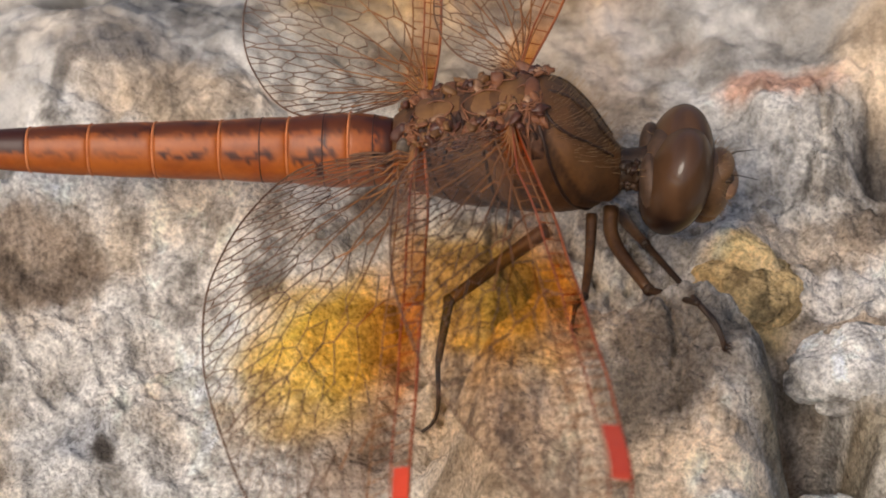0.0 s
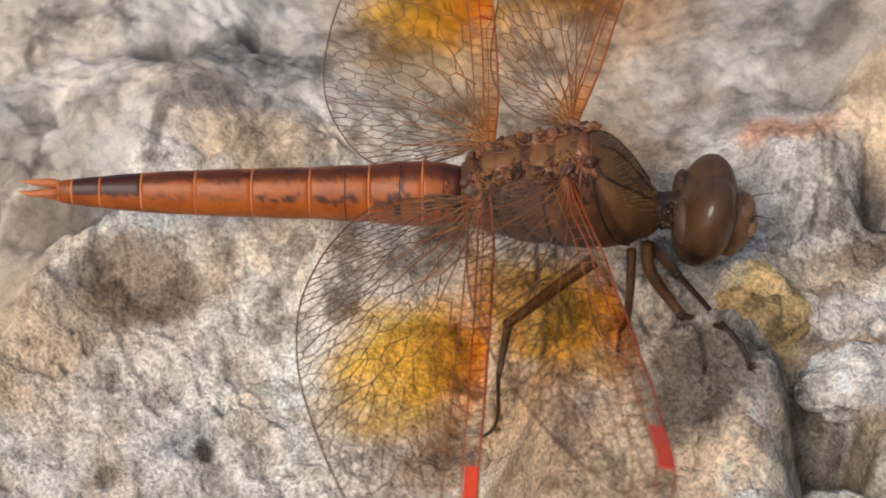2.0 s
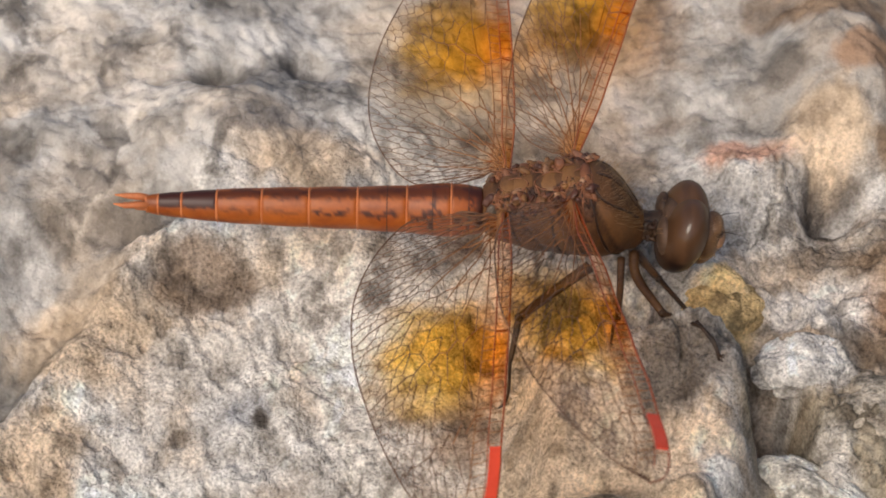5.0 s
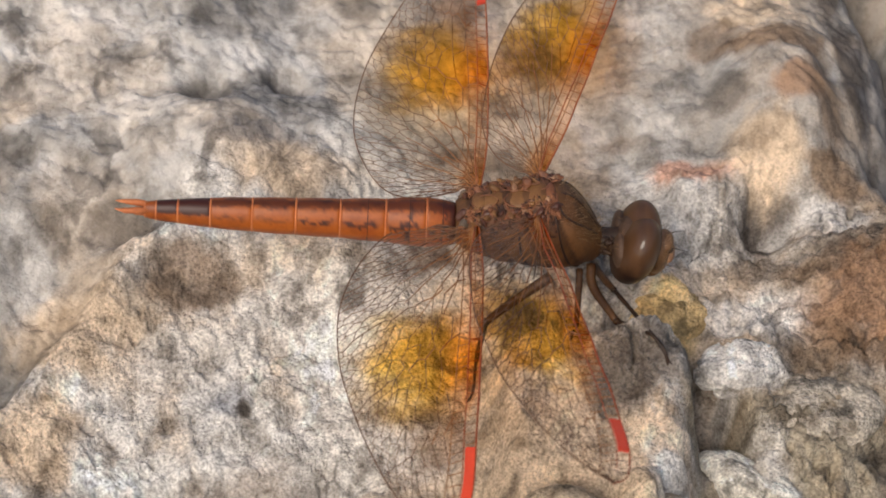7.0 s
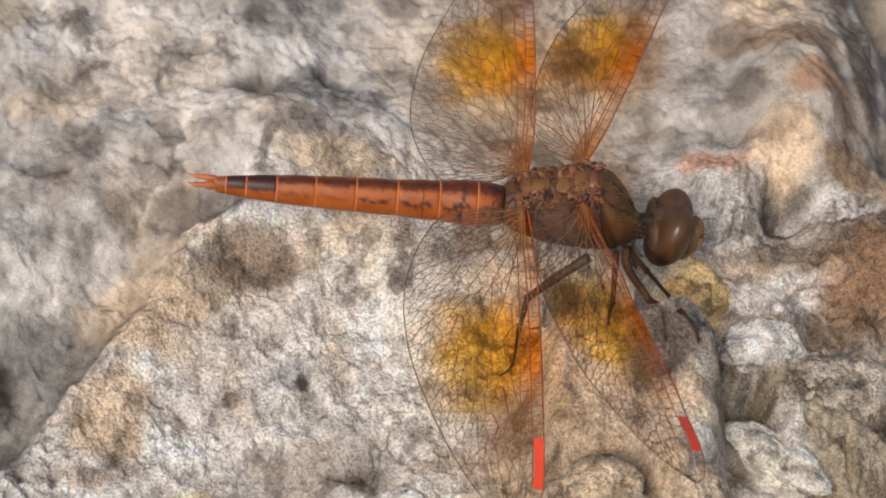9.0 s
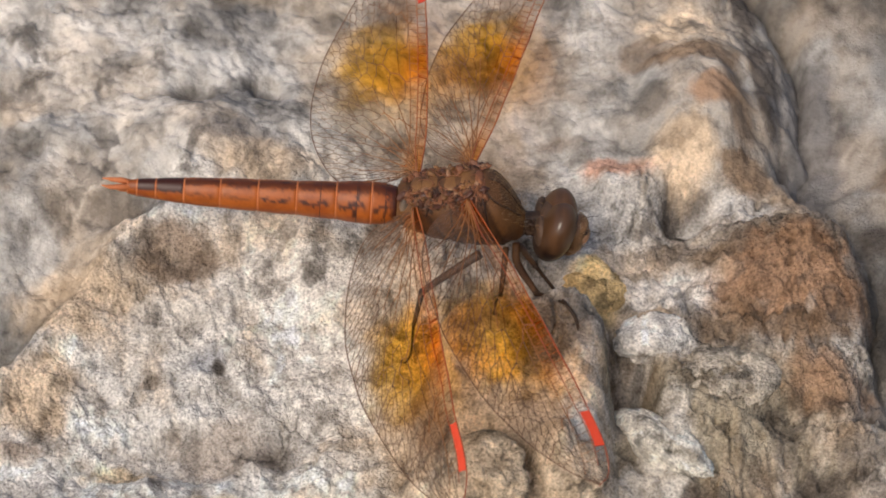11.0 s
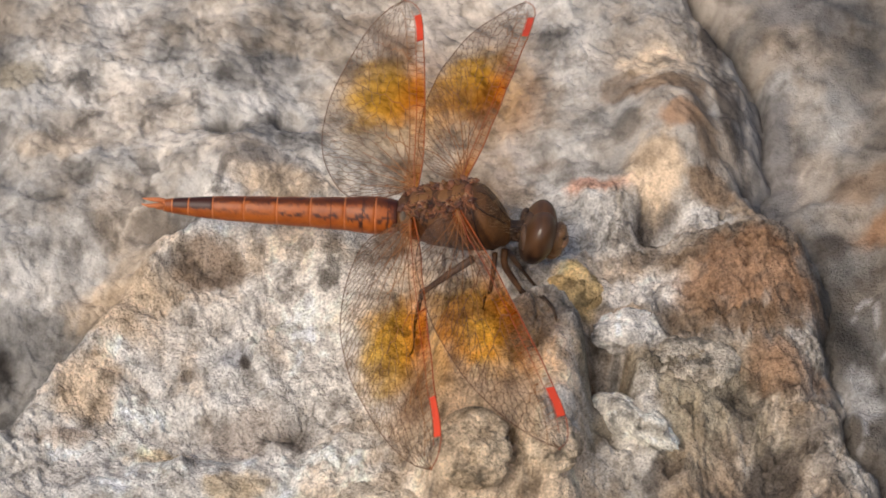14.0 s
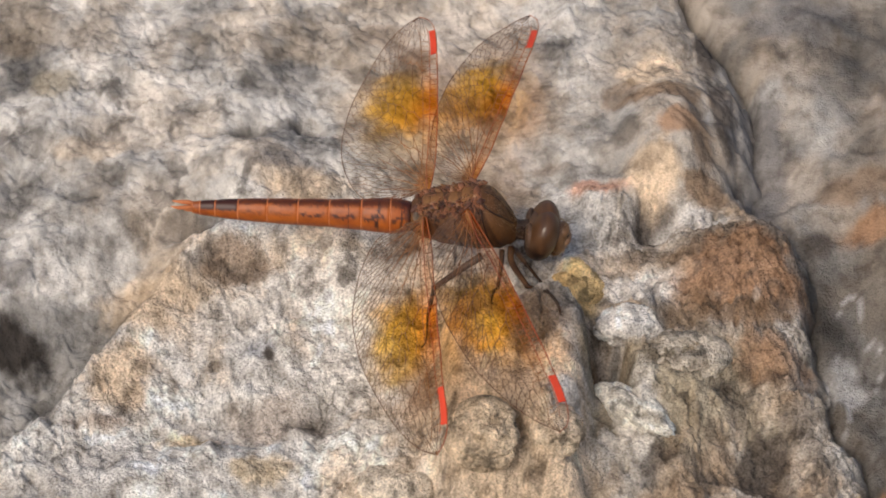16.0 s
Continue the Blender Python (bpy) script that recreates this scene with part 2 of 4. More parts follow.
FACE_DARK = skin("head_back_dark", (0.09, 0.05, 0.03), (0.03, 0.016, 0.01), 900, 0.6)
LEG = skin("leg_brown", (0.085, 0.040, 0.015), (0.030, 0.012, 0.005), 900, 0.45, 0.1)
LEG_DARK = skin("leg_black", (0.04, 0.02, 0.010), (0.01, 0.006, 0.004), 900, 0.5)
HAIR = skin("hair_straw", (0.34, 0.21, 0.10), (0.22, 0.13, 0.06), 900, 0.6)
VEIN_RED = skin("vein_red", (0.32, 0.075, 0.028), (0.22, 0.05, 0.02), 500, 0.6)
VEIN_ORANGE = skin("vein_orange", (0.28, 0.115, 0.034), (0.17, 0.06, 0.02), 400, 0.6)
WING_ROOT = skin("wing_root_folds", (0.12, 0.05, 0.022), (0.07, 0.028, 0.013), 1500, 0.6, 0.0, 0.6, (0.030, 0.012, 0.006))
VEIN_RUST = skin("vein_rust", (0.36, 0.10, 0.025), (0.20, 0.05, 0.018), 400, 0.45)
VEIN = skin("vein_brown", (0.15, 0.072, 0.036), (0.09, 0.04, 0.02), 400, 0.5)
STIGMA = skin("stigma_red", (0.62, 0.060, 0.022), (0.52, 0.048, 0.018), 900, 0.45)
MEMBRANE = membrane_material()


# ---- the rock ----
GREY, WHITE, TAN = (0.40, 0.37, 0.335), (0.66, 0.625, 0.575), (0.60, 0.46, 0.32)
BROWN, RUST, DARK = (0.18, 0.115, 0.068), (0.29, 0.165, 0.092), (0.065, 0.052, 0.043)
OCHRE, PINK, BLUE = (0.60, 0.42, 0.19), (0.46, 0.26, 0.18), (0.30, 0.30, 0.31)
PALE_GREY, SLATE, DRAB = (0.66, 0.63, 0.59), (0.15, 0.14, 0.135), (0.34, 0.285, 0.20)


def bump_at(x, y, cx, cy, rx, ry, turn=0.0, sharp=2.0):
    """A rounded hill from 0 to 1 at (cx, cy)."""
    c, s = math.cos(radians(turn)), math.sin(radians(turn))
    u, v = ((x - cx) * c + (y - cy) * s) / rx, (-(x - cx) * s + (y - cy) * c) / ry
    return np.exp(-((u * u + v * v) ** (sharp / 2)))


# hills and hollows: centre x, y, half sizes, turn, height, edge
FORMS_LEFT = [
    (-21.0, -5.0, 12.0, 7.0, 25, -1.9, 2.2), (-20.0, 3.0, 2.6, 1.4, 20, -0.9, 2.6), (-16.5, 10.5, 9.0, 4.5, 12, 2.6, 2.4), (-17.2, -5.0, 1.0, 0.6, 20, -0.7, 2.4),
    (-13.0, -9.0, 1.6, 2.6, -30, -1.4, 2.4), (-17.0, -8.2, 4.6, 1.8, 8, -1.5, 2.6), (-24.0, -12.8, 8.0, 2.2, 6, 1.2, 2.6), (-19.5, 15.0, 1.6, 1.2, 0, -1.4, 2.4),
    (-15.0, 15.8, 1.4, 1.2, 0, -1.4, 2.4), (-23.5, 6.5, 3.0, 1.1, 10, -1.8, 2.4),
]
FORMS_PERCH = [
    (-0.8, -14.4, 4.2, 3.8, 0, -2.8, 5.0), (-0.8, -14.4, 2.6, 2.4, 0, 4.8, 4.0), (5.0, -13.5, 2.6, 2.4, 20, 2.0, 3.4), (-7.0, -14.0, 4.0, 3.5, 0, 1.2, 2.6),
    (9.0, -5.2, 1.5, 3.2, 12, -6.0, 3.2), (6.8, 1.2, 2.6, 2.0, 0, 1.8, 2.8), (-5.8, -0.5, 1.4, 1.0, 0, -1.6, 2.4), (-5.6, -15.2, 1.3, 0.9, 20, -2.4, 2.6),
    (4.0, -17.0, 1.2, 1.0, 0, -1.6, 2.6), (7.2, -14.2, 0.9, 1.5, 20, -1.8, 2.6), (8.6, -3.9, 1.7, 0.9, 10, -1.8, 2.6),
]
FORMS_RIGHT = [
    (10.8, -2.0, 2.8, 1.7, 20, 1.6, 3.0), (13.6, 6.0, 2.0, 1.5, 40, -2.0, 2.4), (20.0, 2.0, 5.0, 4.0, 0, 2.4, 2.8), (14.8, 13.5, 3.6, 5.5, 0, 3.4, 2.8),
    (13.0, -7.0, 5.0, 4.5, 0, 2.2, 2.6), (17.0, -12.0, 2.4, 2.0, 30, -1.2, 2.6), (20.5, -11.0, 3.0, 2.6, 0, -2.4, 2.6), (9.5, 8.0, 3.0, 2.0, 0, 1.4, 2.6),
    (19.6, -6.8, 1.6, 0.9, 30, -1.5, 2.4), (9.2, -9.8, 1.5, 0.6, -40, -1.6, 2.4), (13.0, 7.0, 1.8, 1.3, 20, -1.6, 2.4),
]
FORMS = FORMS_LEFT + FORMS_PERCH + FORMS_RIGHT


def rock_edges(x, y):
    """How far a place lies inside the boulder's left and right edge."""
    left = ((x + 23.0) - (y - 5.0)) * 0.707 + 0.9 * fbm(x, y, 7, 91)
    right = 24.2 + 0.22 * np.abs(y + 1) - 0.55 * np.clip(y - 5, 0, 30) - 3.2 * np.exp(-(((y - 11) / 6) ** 2)) - x + 3.0 * fbm(x, y, 7, 92, 5, 0.55)
    return left, right


def near_part(x, y):
    """1 on the crumbly boulder, falling to 0 on the worn stone behind it."""
    left, right = rock_edges(x, y)
    return (1 - 0.8 * smooth(5, 13, y)) * (0.3 + 0.7 * smooth(-1.0, 0.5, left)) * (0.4 + 0.6 * smooth(-2.0, 0.5, right))


def pitted(x, y):
    """0 on sound stone, 1 deep inside scattered ragged pits."""
    px, py = x + 0.9 * fbm(x, y, 2.2, 701, 4, 0.6), y + 0.9 * fbm(x, y, 2.2, 702, 4, 0.6)
    near, second = cells(px, py, 3.4, 703)
    some = smooth(0.05, 0.3, fbm(x, y, 6, 704, 3))
    return smooth(0.36, 0.10, near) * some


def rock_height(x, y):
    z = 0.5 * np.minimum(y, 6) + 0.30 * np.maximum(y - 6, 0) - 7.9
    for cx, cy, rx, ry, turn, h, sharp in FORMS:
        z = z + h * bump_at(x + 0.7 * fbm(x, y, 3, 303, 3), y + 0.7 * fbm(x, y, 3, 304, 3), cx, cy, rx, ry, turn, sharp)
    # the perch: a flat-topped hump with steep back and sides and a long front
    u = np.abs(x - 1.6 - 0.12 * (y + 6)) / 5.7
    v = np.where(y > -6.5, (y + 6.5) / 4.2, -(y + 6.5) / 10.5)
    d = (u ** 4 + np.abs(v) ** 3.2) ** 0.25 + 0.16 * fbm(x, y, 3.2, 305, 4, 0.55)
    z = z + 6.0 * smooth(1.24, 0.74, d)
    wx, wy = x + 1.0 * fbm(x, y, 5, 301), y + 1.0 * fbm(x, y, 5, 302)
    z = z + 0.95 * fbm(wx, wy, 8, 11, 4, 0.5)
    z = z + 0.6 * fbm(wx, wy, 3.6, 40, 4, 0.5)
    near, second = cells(wx + 0.8 * fbm(x, y, 2.4, 81, 3), wy + 0.8 * fbm(x, y, 2.4, 82, 3), 5.5, 79)
    z = z + near_part(x, y) * (0.8 * (smooth(0.0, 0.16, second - near) - 1) * smooth(0.0, 0.35, fbm(x, y, 14, 83, 3)) + 0.35 * (0.5 - near))
    # ledges with broken edges
    q = 3.4 * fbm(wx + 0.5 * y, wy, 8, 801, 5, 0.52) + 40
    z = z + 0.30 * (np.floor(q) + smooth(0.36, 0.60, q - np.floor(q)) - q) * (0.35 + 0.65 * near_part(x, y)) * (1 - 0.9 * bump_at(x, y, 4, -5.5, 5, 4.5))
    # crumbs and pits where the surface is rough, calmer skin elsewhere
    rough = smooth(-0.25, 0.25, fbm(x, y, 9, 55, 4)) * near_part(x, y)
    crack = np.abs(fbm(wx, wy, 6.5, 66, 5, 0.5))
    z = z - 0.35 * pitted(x, y) * near_part(x, y)
    z = z - 0.7 * near_part(x, y) ** 2 * smooth(0.028, 0.0, crack) * smooth(-0.1, 0.3, fbm(x, y, 11, 67, 3))
    z = z + (0.12 + 0.34 * rough) * fbm(wx, wy, 1.3, 60, 5, 0.6)
    near, second = cells(wx, wy, 1.25, 77)
    z = z - (0.15 + 0.5 * rough) * smooth(0.30, 0.06, near) * (hashed(np.floor(wx / 2.5), np.floor(wy / 2.5), 3) > 0.45)
    near, second = cells(wx + 0.2 * fbm(x, y, 0.8, 88, 2), wy + 0.2 * fbm(x, y, 0.8, 89, 2), 0.62, 78)
    z = z + (0.07 + 0.22 * rough) * (smooth(0.75, 0.1, near) - 0.5)
    left, right = rock_edges(x, y)
    fade = smooth(-18.0, -30.0, x)
    z = z - fade * (2.0 * smooth(1.2, -1.2, left) * smooth(-9.0, -2.5, left) + 0.6 * smooth(0.5, -1.5, left))
    z = z - 1.4 * smooth(5, 12, y) * smooth(8, 2, x) * smooth(-22, -14, x)
    return z - 5.0 * smooth(1.4, -3.4, right)


def back_height(x, y):
    z = 0.5 * np.minimum(y, 6) + 0.30 * np.maximum(y - 6, 0) - 8.6 + 1.6 * fbm(x, y, 12, 211, 5, 0.5) + 1.5 * (0.3 - np.abs(fbm(x, y, 6, 212, 5, 0.5))) + 0.35 * fbm(x, y, 1.6, 213, 4, 0.6)
    q = 3.0 * fbm(x, y + 0.4 * x, 7, 215, 5, 0.55) + 40
    z = z + 0.35 * (np.floor(q) + smooth(0.36, 0.60, q - np.floor(q)) - q)
    left, right = rock_edges(x, y)
    under = smooth(-2.5, 1.5, right) * smooth(-48, -42, x) * smooth(38, 32, y) * smooth(-36, -28, y)
    z = z - 9.0 * under - 2.5 * bump_at(x, y, 20.5, 15, 3, 10, 10, 2.0)
    return z - 3.0 * bump_at(x, y, 29.5, -4, 3.5, 12, 8, 2.0)


# patches of other minerals, and shade painted in hollows and crevices: centre x, y, half sizes, colour, strength
PATCHES_FAR_LEFT = [
    (-28.5, -5.0, 3.2, 3.4, TAN, 0.85), (-30.0, -8.4, 2.4, 0.9, BROWN, 0.7), (-19.6, 15.0, 1.8, 1.1, DARK, 0.6), (-15.2, 15.8, 1.5, 1.1, DARK, 0.6),
    (-17.0, 10.2, 3.4, 0.9, SLATE, 0.7), (-10.4, 22.2, 1.8, 0.9, DARK, 0.5), (-36.5, 20.0, 2.2, 1.5, DRAB, 0.7), (-9.0, 26.5, 2.4, 1.4, BROWN, 0.45),
    (-14.0, 8.6, 4.4, 1.3, TAN, 0.5), (-33.0, 13.5, 3.4, 1.2, TAN, 0.4), (-37.0, -2.5, 2.6, 1.8, DARK, 0.97),
    (-39.0, 2.6, 3.4, 1.6, SLATE, 0.7),
]
PATCHES_LEFT = [
    (-27.0, 0.5, 4.5, 2.6, TAN, 0.8), (-20.4, 3.2, 2.8, 1.3, BROWN, 0.8), (-20.0, -0.3, 4.5, 1.8, WHITE, 0.75), (-26.0, -6.6, 1.1, 2.6, WHITE, 0.9),
    (-18.3, -2.8, 1.5, 0.8, BLUE, 0.85), (-17.4, -3.2, 0.5, 0.4, DARK, 0.9), (-17.0, -8.0, 5.0, 1.9, BROWN, 0.55), (-23.0, -9.6, 2.6, 1.0, OCHRE, 0.6),
    (-25.0, -13.2, 9.0, 2.2, WHITE, 0.7), (-18.0, -12.6, 3.0, 1.2, OCHRE, 0.5), (-13.0, -7.6, 2.0, 1.6, DARK, 0.5), (-10.5, -4.0, 5.0, 4.0, WHITE, 0.85),
    (-12.0, 1.5, 5.0, 2.4, WHITE, 0.8), (-9.0, -11.0, 3.0, 2.6, WHITE, 0.7), (-23.6, 6.6, 3.2, 0.9, DARK, 0.7),
]
PATCHES_PERCH = [
    (-2.6, 4.2, 3.6, 1.6, WHITE, 0.8), (-6.6, 4.4, 1.2, 0.8, BROWN, 0.8), (0.0, -10.5, 6.0, 4.2, TAN, 0.85), (-0.8, -15.0, 4.0, 3.0, TAN, 0.75),
    (5.5, -14.5, 3.4, 2.8, TAN, 0.75), (-5.6, -15.2, 1.4, 1.0, DARK, 0.75), (-2.0, -3.0, 5.0, 2.4, TAN, 0.6), (4.0, -5.4, 3.3, 2.3, (0.13, 0.11, 0.092), 0.94),
    (5.6, -8.8, 1.6, 2.0, TAN, 0.7), (8.8, -4.6, 1.5, 1.6, BROWN, 0.85), (8.4, -7.0, 1.2, 2.4, DARK, 0.85), (7.0, 0.4, 1.9, 1.6, OCHRE, 0.95),
    (8.6, -13.6, 1.2, 2.4, DARK, 0.45),
]
# the dark strip along the boulder's right edge paints the crevice's shade
PATCHES_FAR_RIGHT = [
    (23.5, -9.0, 1.6, 1.4, DARK, 0.6), (23.6, 1.0, 1.2, 2.0, DARK, 0.6), (23.0, 3.6, 2.0, 1.4, BROWN, 0.7), (20.8, 10.4, 1.3, 2.4, DARK, 0.9),
    (19.6, 16.0, 1.2, 4.0, DARK, 0.92), (18.6, 23.0, 1.0, 4.0, DARK, 0.9), (22.4, 12.0, 2.4, 8.0, SLATE, 0.85), (30.8, 7.0, 3.0, 1.2, RUST, 0.9),
    (30.2, 10.4, 4.0, 1.4, BROWN, 0.7), (26.5, 6.2, 1.6, 1.6, DARK, 0.8), (35.0, 18.0, 3.0, 2.0, BROWN, 0.5), (27.0, 27.0, 4.0, 3.0, SLATE, 0.7),
    (30.5, -14.0, 0.9, 1.0, RUST, 0.8), (28.5, -15.5, 1.0, 1.8, OCHRE, 0.7), (28.2, -4.5, 1.4, 1.8, PALE_GREY, 0.6), (32.6, -4.0, 2.4, 1.2, DARK, 0.8),
]
PATCHES_BEHIND = [
    (16.4, 2.8, 2.6, 1.2, BROWN, 0.75), (12.4, 3.6, 1.6, 0.9, DARK, 0.5), (13.2, 6.8, 2.2, 1.4, DARK, 0.85), (9.0, 9.0, 2.8, 1.1, PINK, 0.9),
    (13.6, 9.8, 3.0, 1.9, TAN, 0.95), (15.6, 13.0, 1.8, 1.2, RUST, 0.8), (14.4, 16.6, 3.0, 1.1, BROWN, 0.85), (14.6, 20.0, 2.6, 2.0, TAN, 0.9),
    (11.0, 18.0, 1.4, 1.2, BROWN, 0.6), (16.4, 6.4, 2.6, 1.0, PALE_GREY, 0.8), (5.0, 12.0, 1.6, 0.9, BROWN, 0.5), (17.5, 9.0, 2.2, 1.2, BROWN, 0.8),
    (17.4, 12.0, 1.2, 3.0, BROWN, 0.7), (18.0, 4.6, 3.0, 1.0, DARK, 0.55), (11.2, 13.6, 1.6, 1.0, DARK, 0.6),
]
PATCHES_RIGHT = [
    (11.4, -3.0, 2.8, 1.1, WHITE, 0.9), (12.0, 0.4, 3.4, 1.6, PALE_GREY, 0.75), (15.0, -7.5, 7.0, 4.0, DRAB, 0.8), (17.5, -4.6, 1.0, 0.6, DARK, 0.7),
    (13.0, -6.0, 0.9, 0.5, DARK, 0.6), (12.6, -12.0, 1.6, 1.0, DARK, 0.6), (17.0, -13.0, 1.4, 1.0, DARK, 0.6), (11.4, -9.4, 1.6, 2.4, WHITE, 0.7),
    (20.2, -11.6, 2.4, 2.2, DARK, 0.9), (18.6, -7.0, 1.8, 0.8, DARK, 0.6), (20.0, 0.8, 4.8, 2.8, RUST, 0.92), (22.0, -5.0, 2.8, 2.0, RUST, 0.7),
    (20.5, -1.8, 3.0, 0.7, BROWN, 0.8), (15.6, -1.4, 2.0, 1.0, BROWN, 0.6),
]
PATCHES = PATCHES_FAR_LEFT + PATCHES_LEFT + PATCHES_PERCH + PATCHES_FAR_RIGHT + PATCHES_BEHIND + PATCHES_RIGHT


def mineral_and_shade(x, y):
    """Base colour of the stone with shade painted in its hollows and gaps, and how crumbly it is."""
    n = fbm(x, y, 8, 501, 5, 0.5)
    m = fbm(x, y, 2.2, 502, 6, 0.62)
    keen = near_part(x, y)
    light = smooth(-0.46, 0.06, n + 0.30 * m)[..., None]
    base = np.array(GREY) * (1 - light) + np.array(WHITE) * light
    tan = (0.7 * smooth(-0.06, 0.26, fbm(x, y, 9, 503, 6, 0.55)))[..., None]
    base = base * (1 - tan) + np.array(TAN) * tan
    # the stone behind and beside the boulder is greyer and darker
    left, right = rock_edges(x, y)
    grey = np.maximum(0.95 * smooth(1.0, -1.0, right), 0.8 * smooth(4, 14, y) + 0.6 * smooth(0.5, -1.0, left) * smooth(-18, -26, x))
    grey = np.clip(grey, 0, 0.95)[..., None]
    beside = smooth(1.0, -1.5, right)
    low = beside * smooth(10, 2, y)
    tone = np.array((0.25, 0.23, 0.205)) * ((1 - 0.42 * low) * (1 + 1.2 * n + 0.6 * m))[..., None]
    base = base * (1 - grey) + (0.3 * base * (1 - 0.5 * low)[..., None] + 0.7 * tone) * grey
    # browner, darker stone away from the perch
    brown = smooth(6.5, 12, x + 2 * n) * smooth(-0.75, 0.15, 0.8 * m + 0.5 * fbm(x, y, 4, 523, 4) - 0.12)
    base = base * (1 - brown[..., None] * np.array((0.42, 0.47, 0.52)))
    edge = 0.75 * fbm(x, y, 2.6, 504, 6, 0.62)
    for cx, cy, rx, ry, colour, strength in PATCHES:
        d = np.hypot((x - cx) / rx, (y - cy) / ry)
        k = (strength * smooth(1.30, 0.62, d + edge))[..., None]
        base = base * (1 - k) + np.array(colour) * k
    # shade of the gap behind the left ridge, put into the stone's colour
    gap_shade = smooth(-10.0, -7.5, left) * smooth(0.3, -0.6, left) * smooth(2.0, 0.0, y + 0.6 * m) * smooth(-18, -26, x)
    base = base * (1 - 0.55 * gap_shade[..., None])
    # pale calcite threads in the dark stone beside the boulder
    thread = smooth(0.014, 0.004, np.abs(fbm(x, 0.45 * y, 7, 521, 3, 0.45))) * beside * smooth(8, 2, y)
    base = base + (0.22 * thread * smooth(-0.2, 0.4, n + m + 0.3))[..., None]
    wx, wy = x + 0.8 * fbm(x, y, 2, 511, 3), y + 0.8 * fbm(x, y, 2, 512, 3)
    # cavity shade painted into pits and cracks, besides dark specks
    pits = smooth(0.16, 0.44, fbm(wx, wy, 2.8, 505, 6, 0.66)) * smooth(-0.2, 0.25, fbm(x, y, 11, 506, 3))
    crack = keen ** 2 * smooth(0.04, 0.0, np.abs(fbm(wx, wy, 6.5, 66, 5, 0.5))) * smooth(-0.1, 0.3, fbm(x, y, 11, 67, 3))
    specks = smooth(0.20, 0.38, fbm(wx, wy, 1.1, 531, 5, 0.62)) * smooth(-0.25, 0.2, fbm(x, y, 5, 532, 3)) * keen
    k = np.maximum(np.maximum(0.62 * pits, 0.7 * crack), np.maximum(0.30 * pitted(x, y) * (0.4 + 0.6 * keen), 0.45 * specks))[..., None]
    base = base * (1 - k) + np.array(DARK) * k
    base = base * (1 + (0.42 + 0.2 * grey[..., 0]) * m)[..., None]
    base = base * (1 + 0.14 * smooth(0.3, 0.9, keen))[..., None]
    return np.clip(base, 0.018, 0.76), keen


def sheet(name, height, x0, x1, y0, y1, step, material):
    nx, ny = int((x1 - x0) / step) + 1, int((y1 - y0) / step) + 1
    x, y = np.meshgrid(np.linspace(x0, x1, nx), np.linspace(y0, y1, ny))
    z = height(x, y)
    verts = np.stack([x, y, z], -1).reshape(-1, 3) * MM
    i = np.arange((ny - 1) * nx).reshape(ny - 1, nx)[:, :-1]
    faces = np.stack([i, i + 1, i + nx + 1, i + nx], -1).reshape(-1, 4)
    me = bpy.data.meshes.new(name)
    me.from_pydata(verts.tolist(), [], faces.tolist())
    me.materials.append(material)
    me.polygons.foreach_set("use_smooth", [True] * len(me.polygons))
    col = me.color_attributes.new("mineral_and_shade", "FLOAT_COLOR", "POINT")
    rgb, keen = mineral_and_shade(x, y)
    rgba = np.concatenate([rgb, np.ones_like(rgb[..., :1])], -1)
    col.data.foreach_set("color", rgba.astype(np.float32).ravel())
    me.attributes.new("crumbly", "FLOAT", "POINT").data.foreach_set("value", keen.astype(np.float32).ravel())
    me.update()
    return new(name, me)


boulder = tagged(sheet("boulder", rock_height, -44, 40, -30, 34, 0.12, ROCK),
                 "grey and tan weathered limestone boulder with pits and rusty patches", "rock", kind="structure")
back_rock = tagged(sheet("rock_ground", back_height, -110, 110, -60, 130, 0.42, ROCK_FAR),
                   "pale grey rough limestone behind and beside the boulder", "rock", kind="structure")


def stone(name, x, y, radii, turn, colour, seed, sunk, label):
    """A rough lump of stone set in the boulder."""
    nu, nv = 110, 70
    verts, faces = ball((0, 0, 0), (1, 1, 1), nu, nv)
    z0 = float(rock_height(np.array([x]), np.array([y]))[0]) - sunk * radii[2]
    turned = Matrix.Rotation(radians(turn), 3, "Z")
    out, cols = [], []
    for v in verts:
        v = Vector(v)
        q = v * 1.3 + Vector((seed, 2 * seed, 0))
        k = 1 + 0.30 * noise.fractal(q, 0.9, 2.0, 6) + 0.10 * (0.5 - abs(noise.noise(q * 3.1)))
        k = min(k, 1.05 + 0.25 * (k - 1.05))
        p = turned @ Vector((v.x * radii[0] * k, v.y * radii[1] * k, v.z * radii[2] * k))
        out.append((x + p.x, y + p.y, z0 + p.z))
        n = noise.fractal(p * 0.9 + Vector((seed, 0, 0)), 0.8, 2.0, 6)
        dark = float(smooth(0.25, 0.6, noise.fractal(p * 0.6 + Vector((0, seed, 0)), 0.7, 2.0, 6)))
        cols.append([min(0.85, max(0.02, 1.15 * c * (1 + 0.4 * n) * (1 - 0.6 * dark))) for c in colour] + [1.0])
    me = mesh_of(name, out, faces, ROCK)
    me.color_attributes.new("mineral_and_shade", "FLOAT_COLOR", "POINT").data.foreach_set("color", np.array(cols, np.float32).ravel())
    me.attributes.new("crumbly", "FLOAT", "POINT").data.foreach_set("value", np.ones(len(out), np.float32))
    return tagged(new(name, me), label, "stone", "stones set in the boulder")


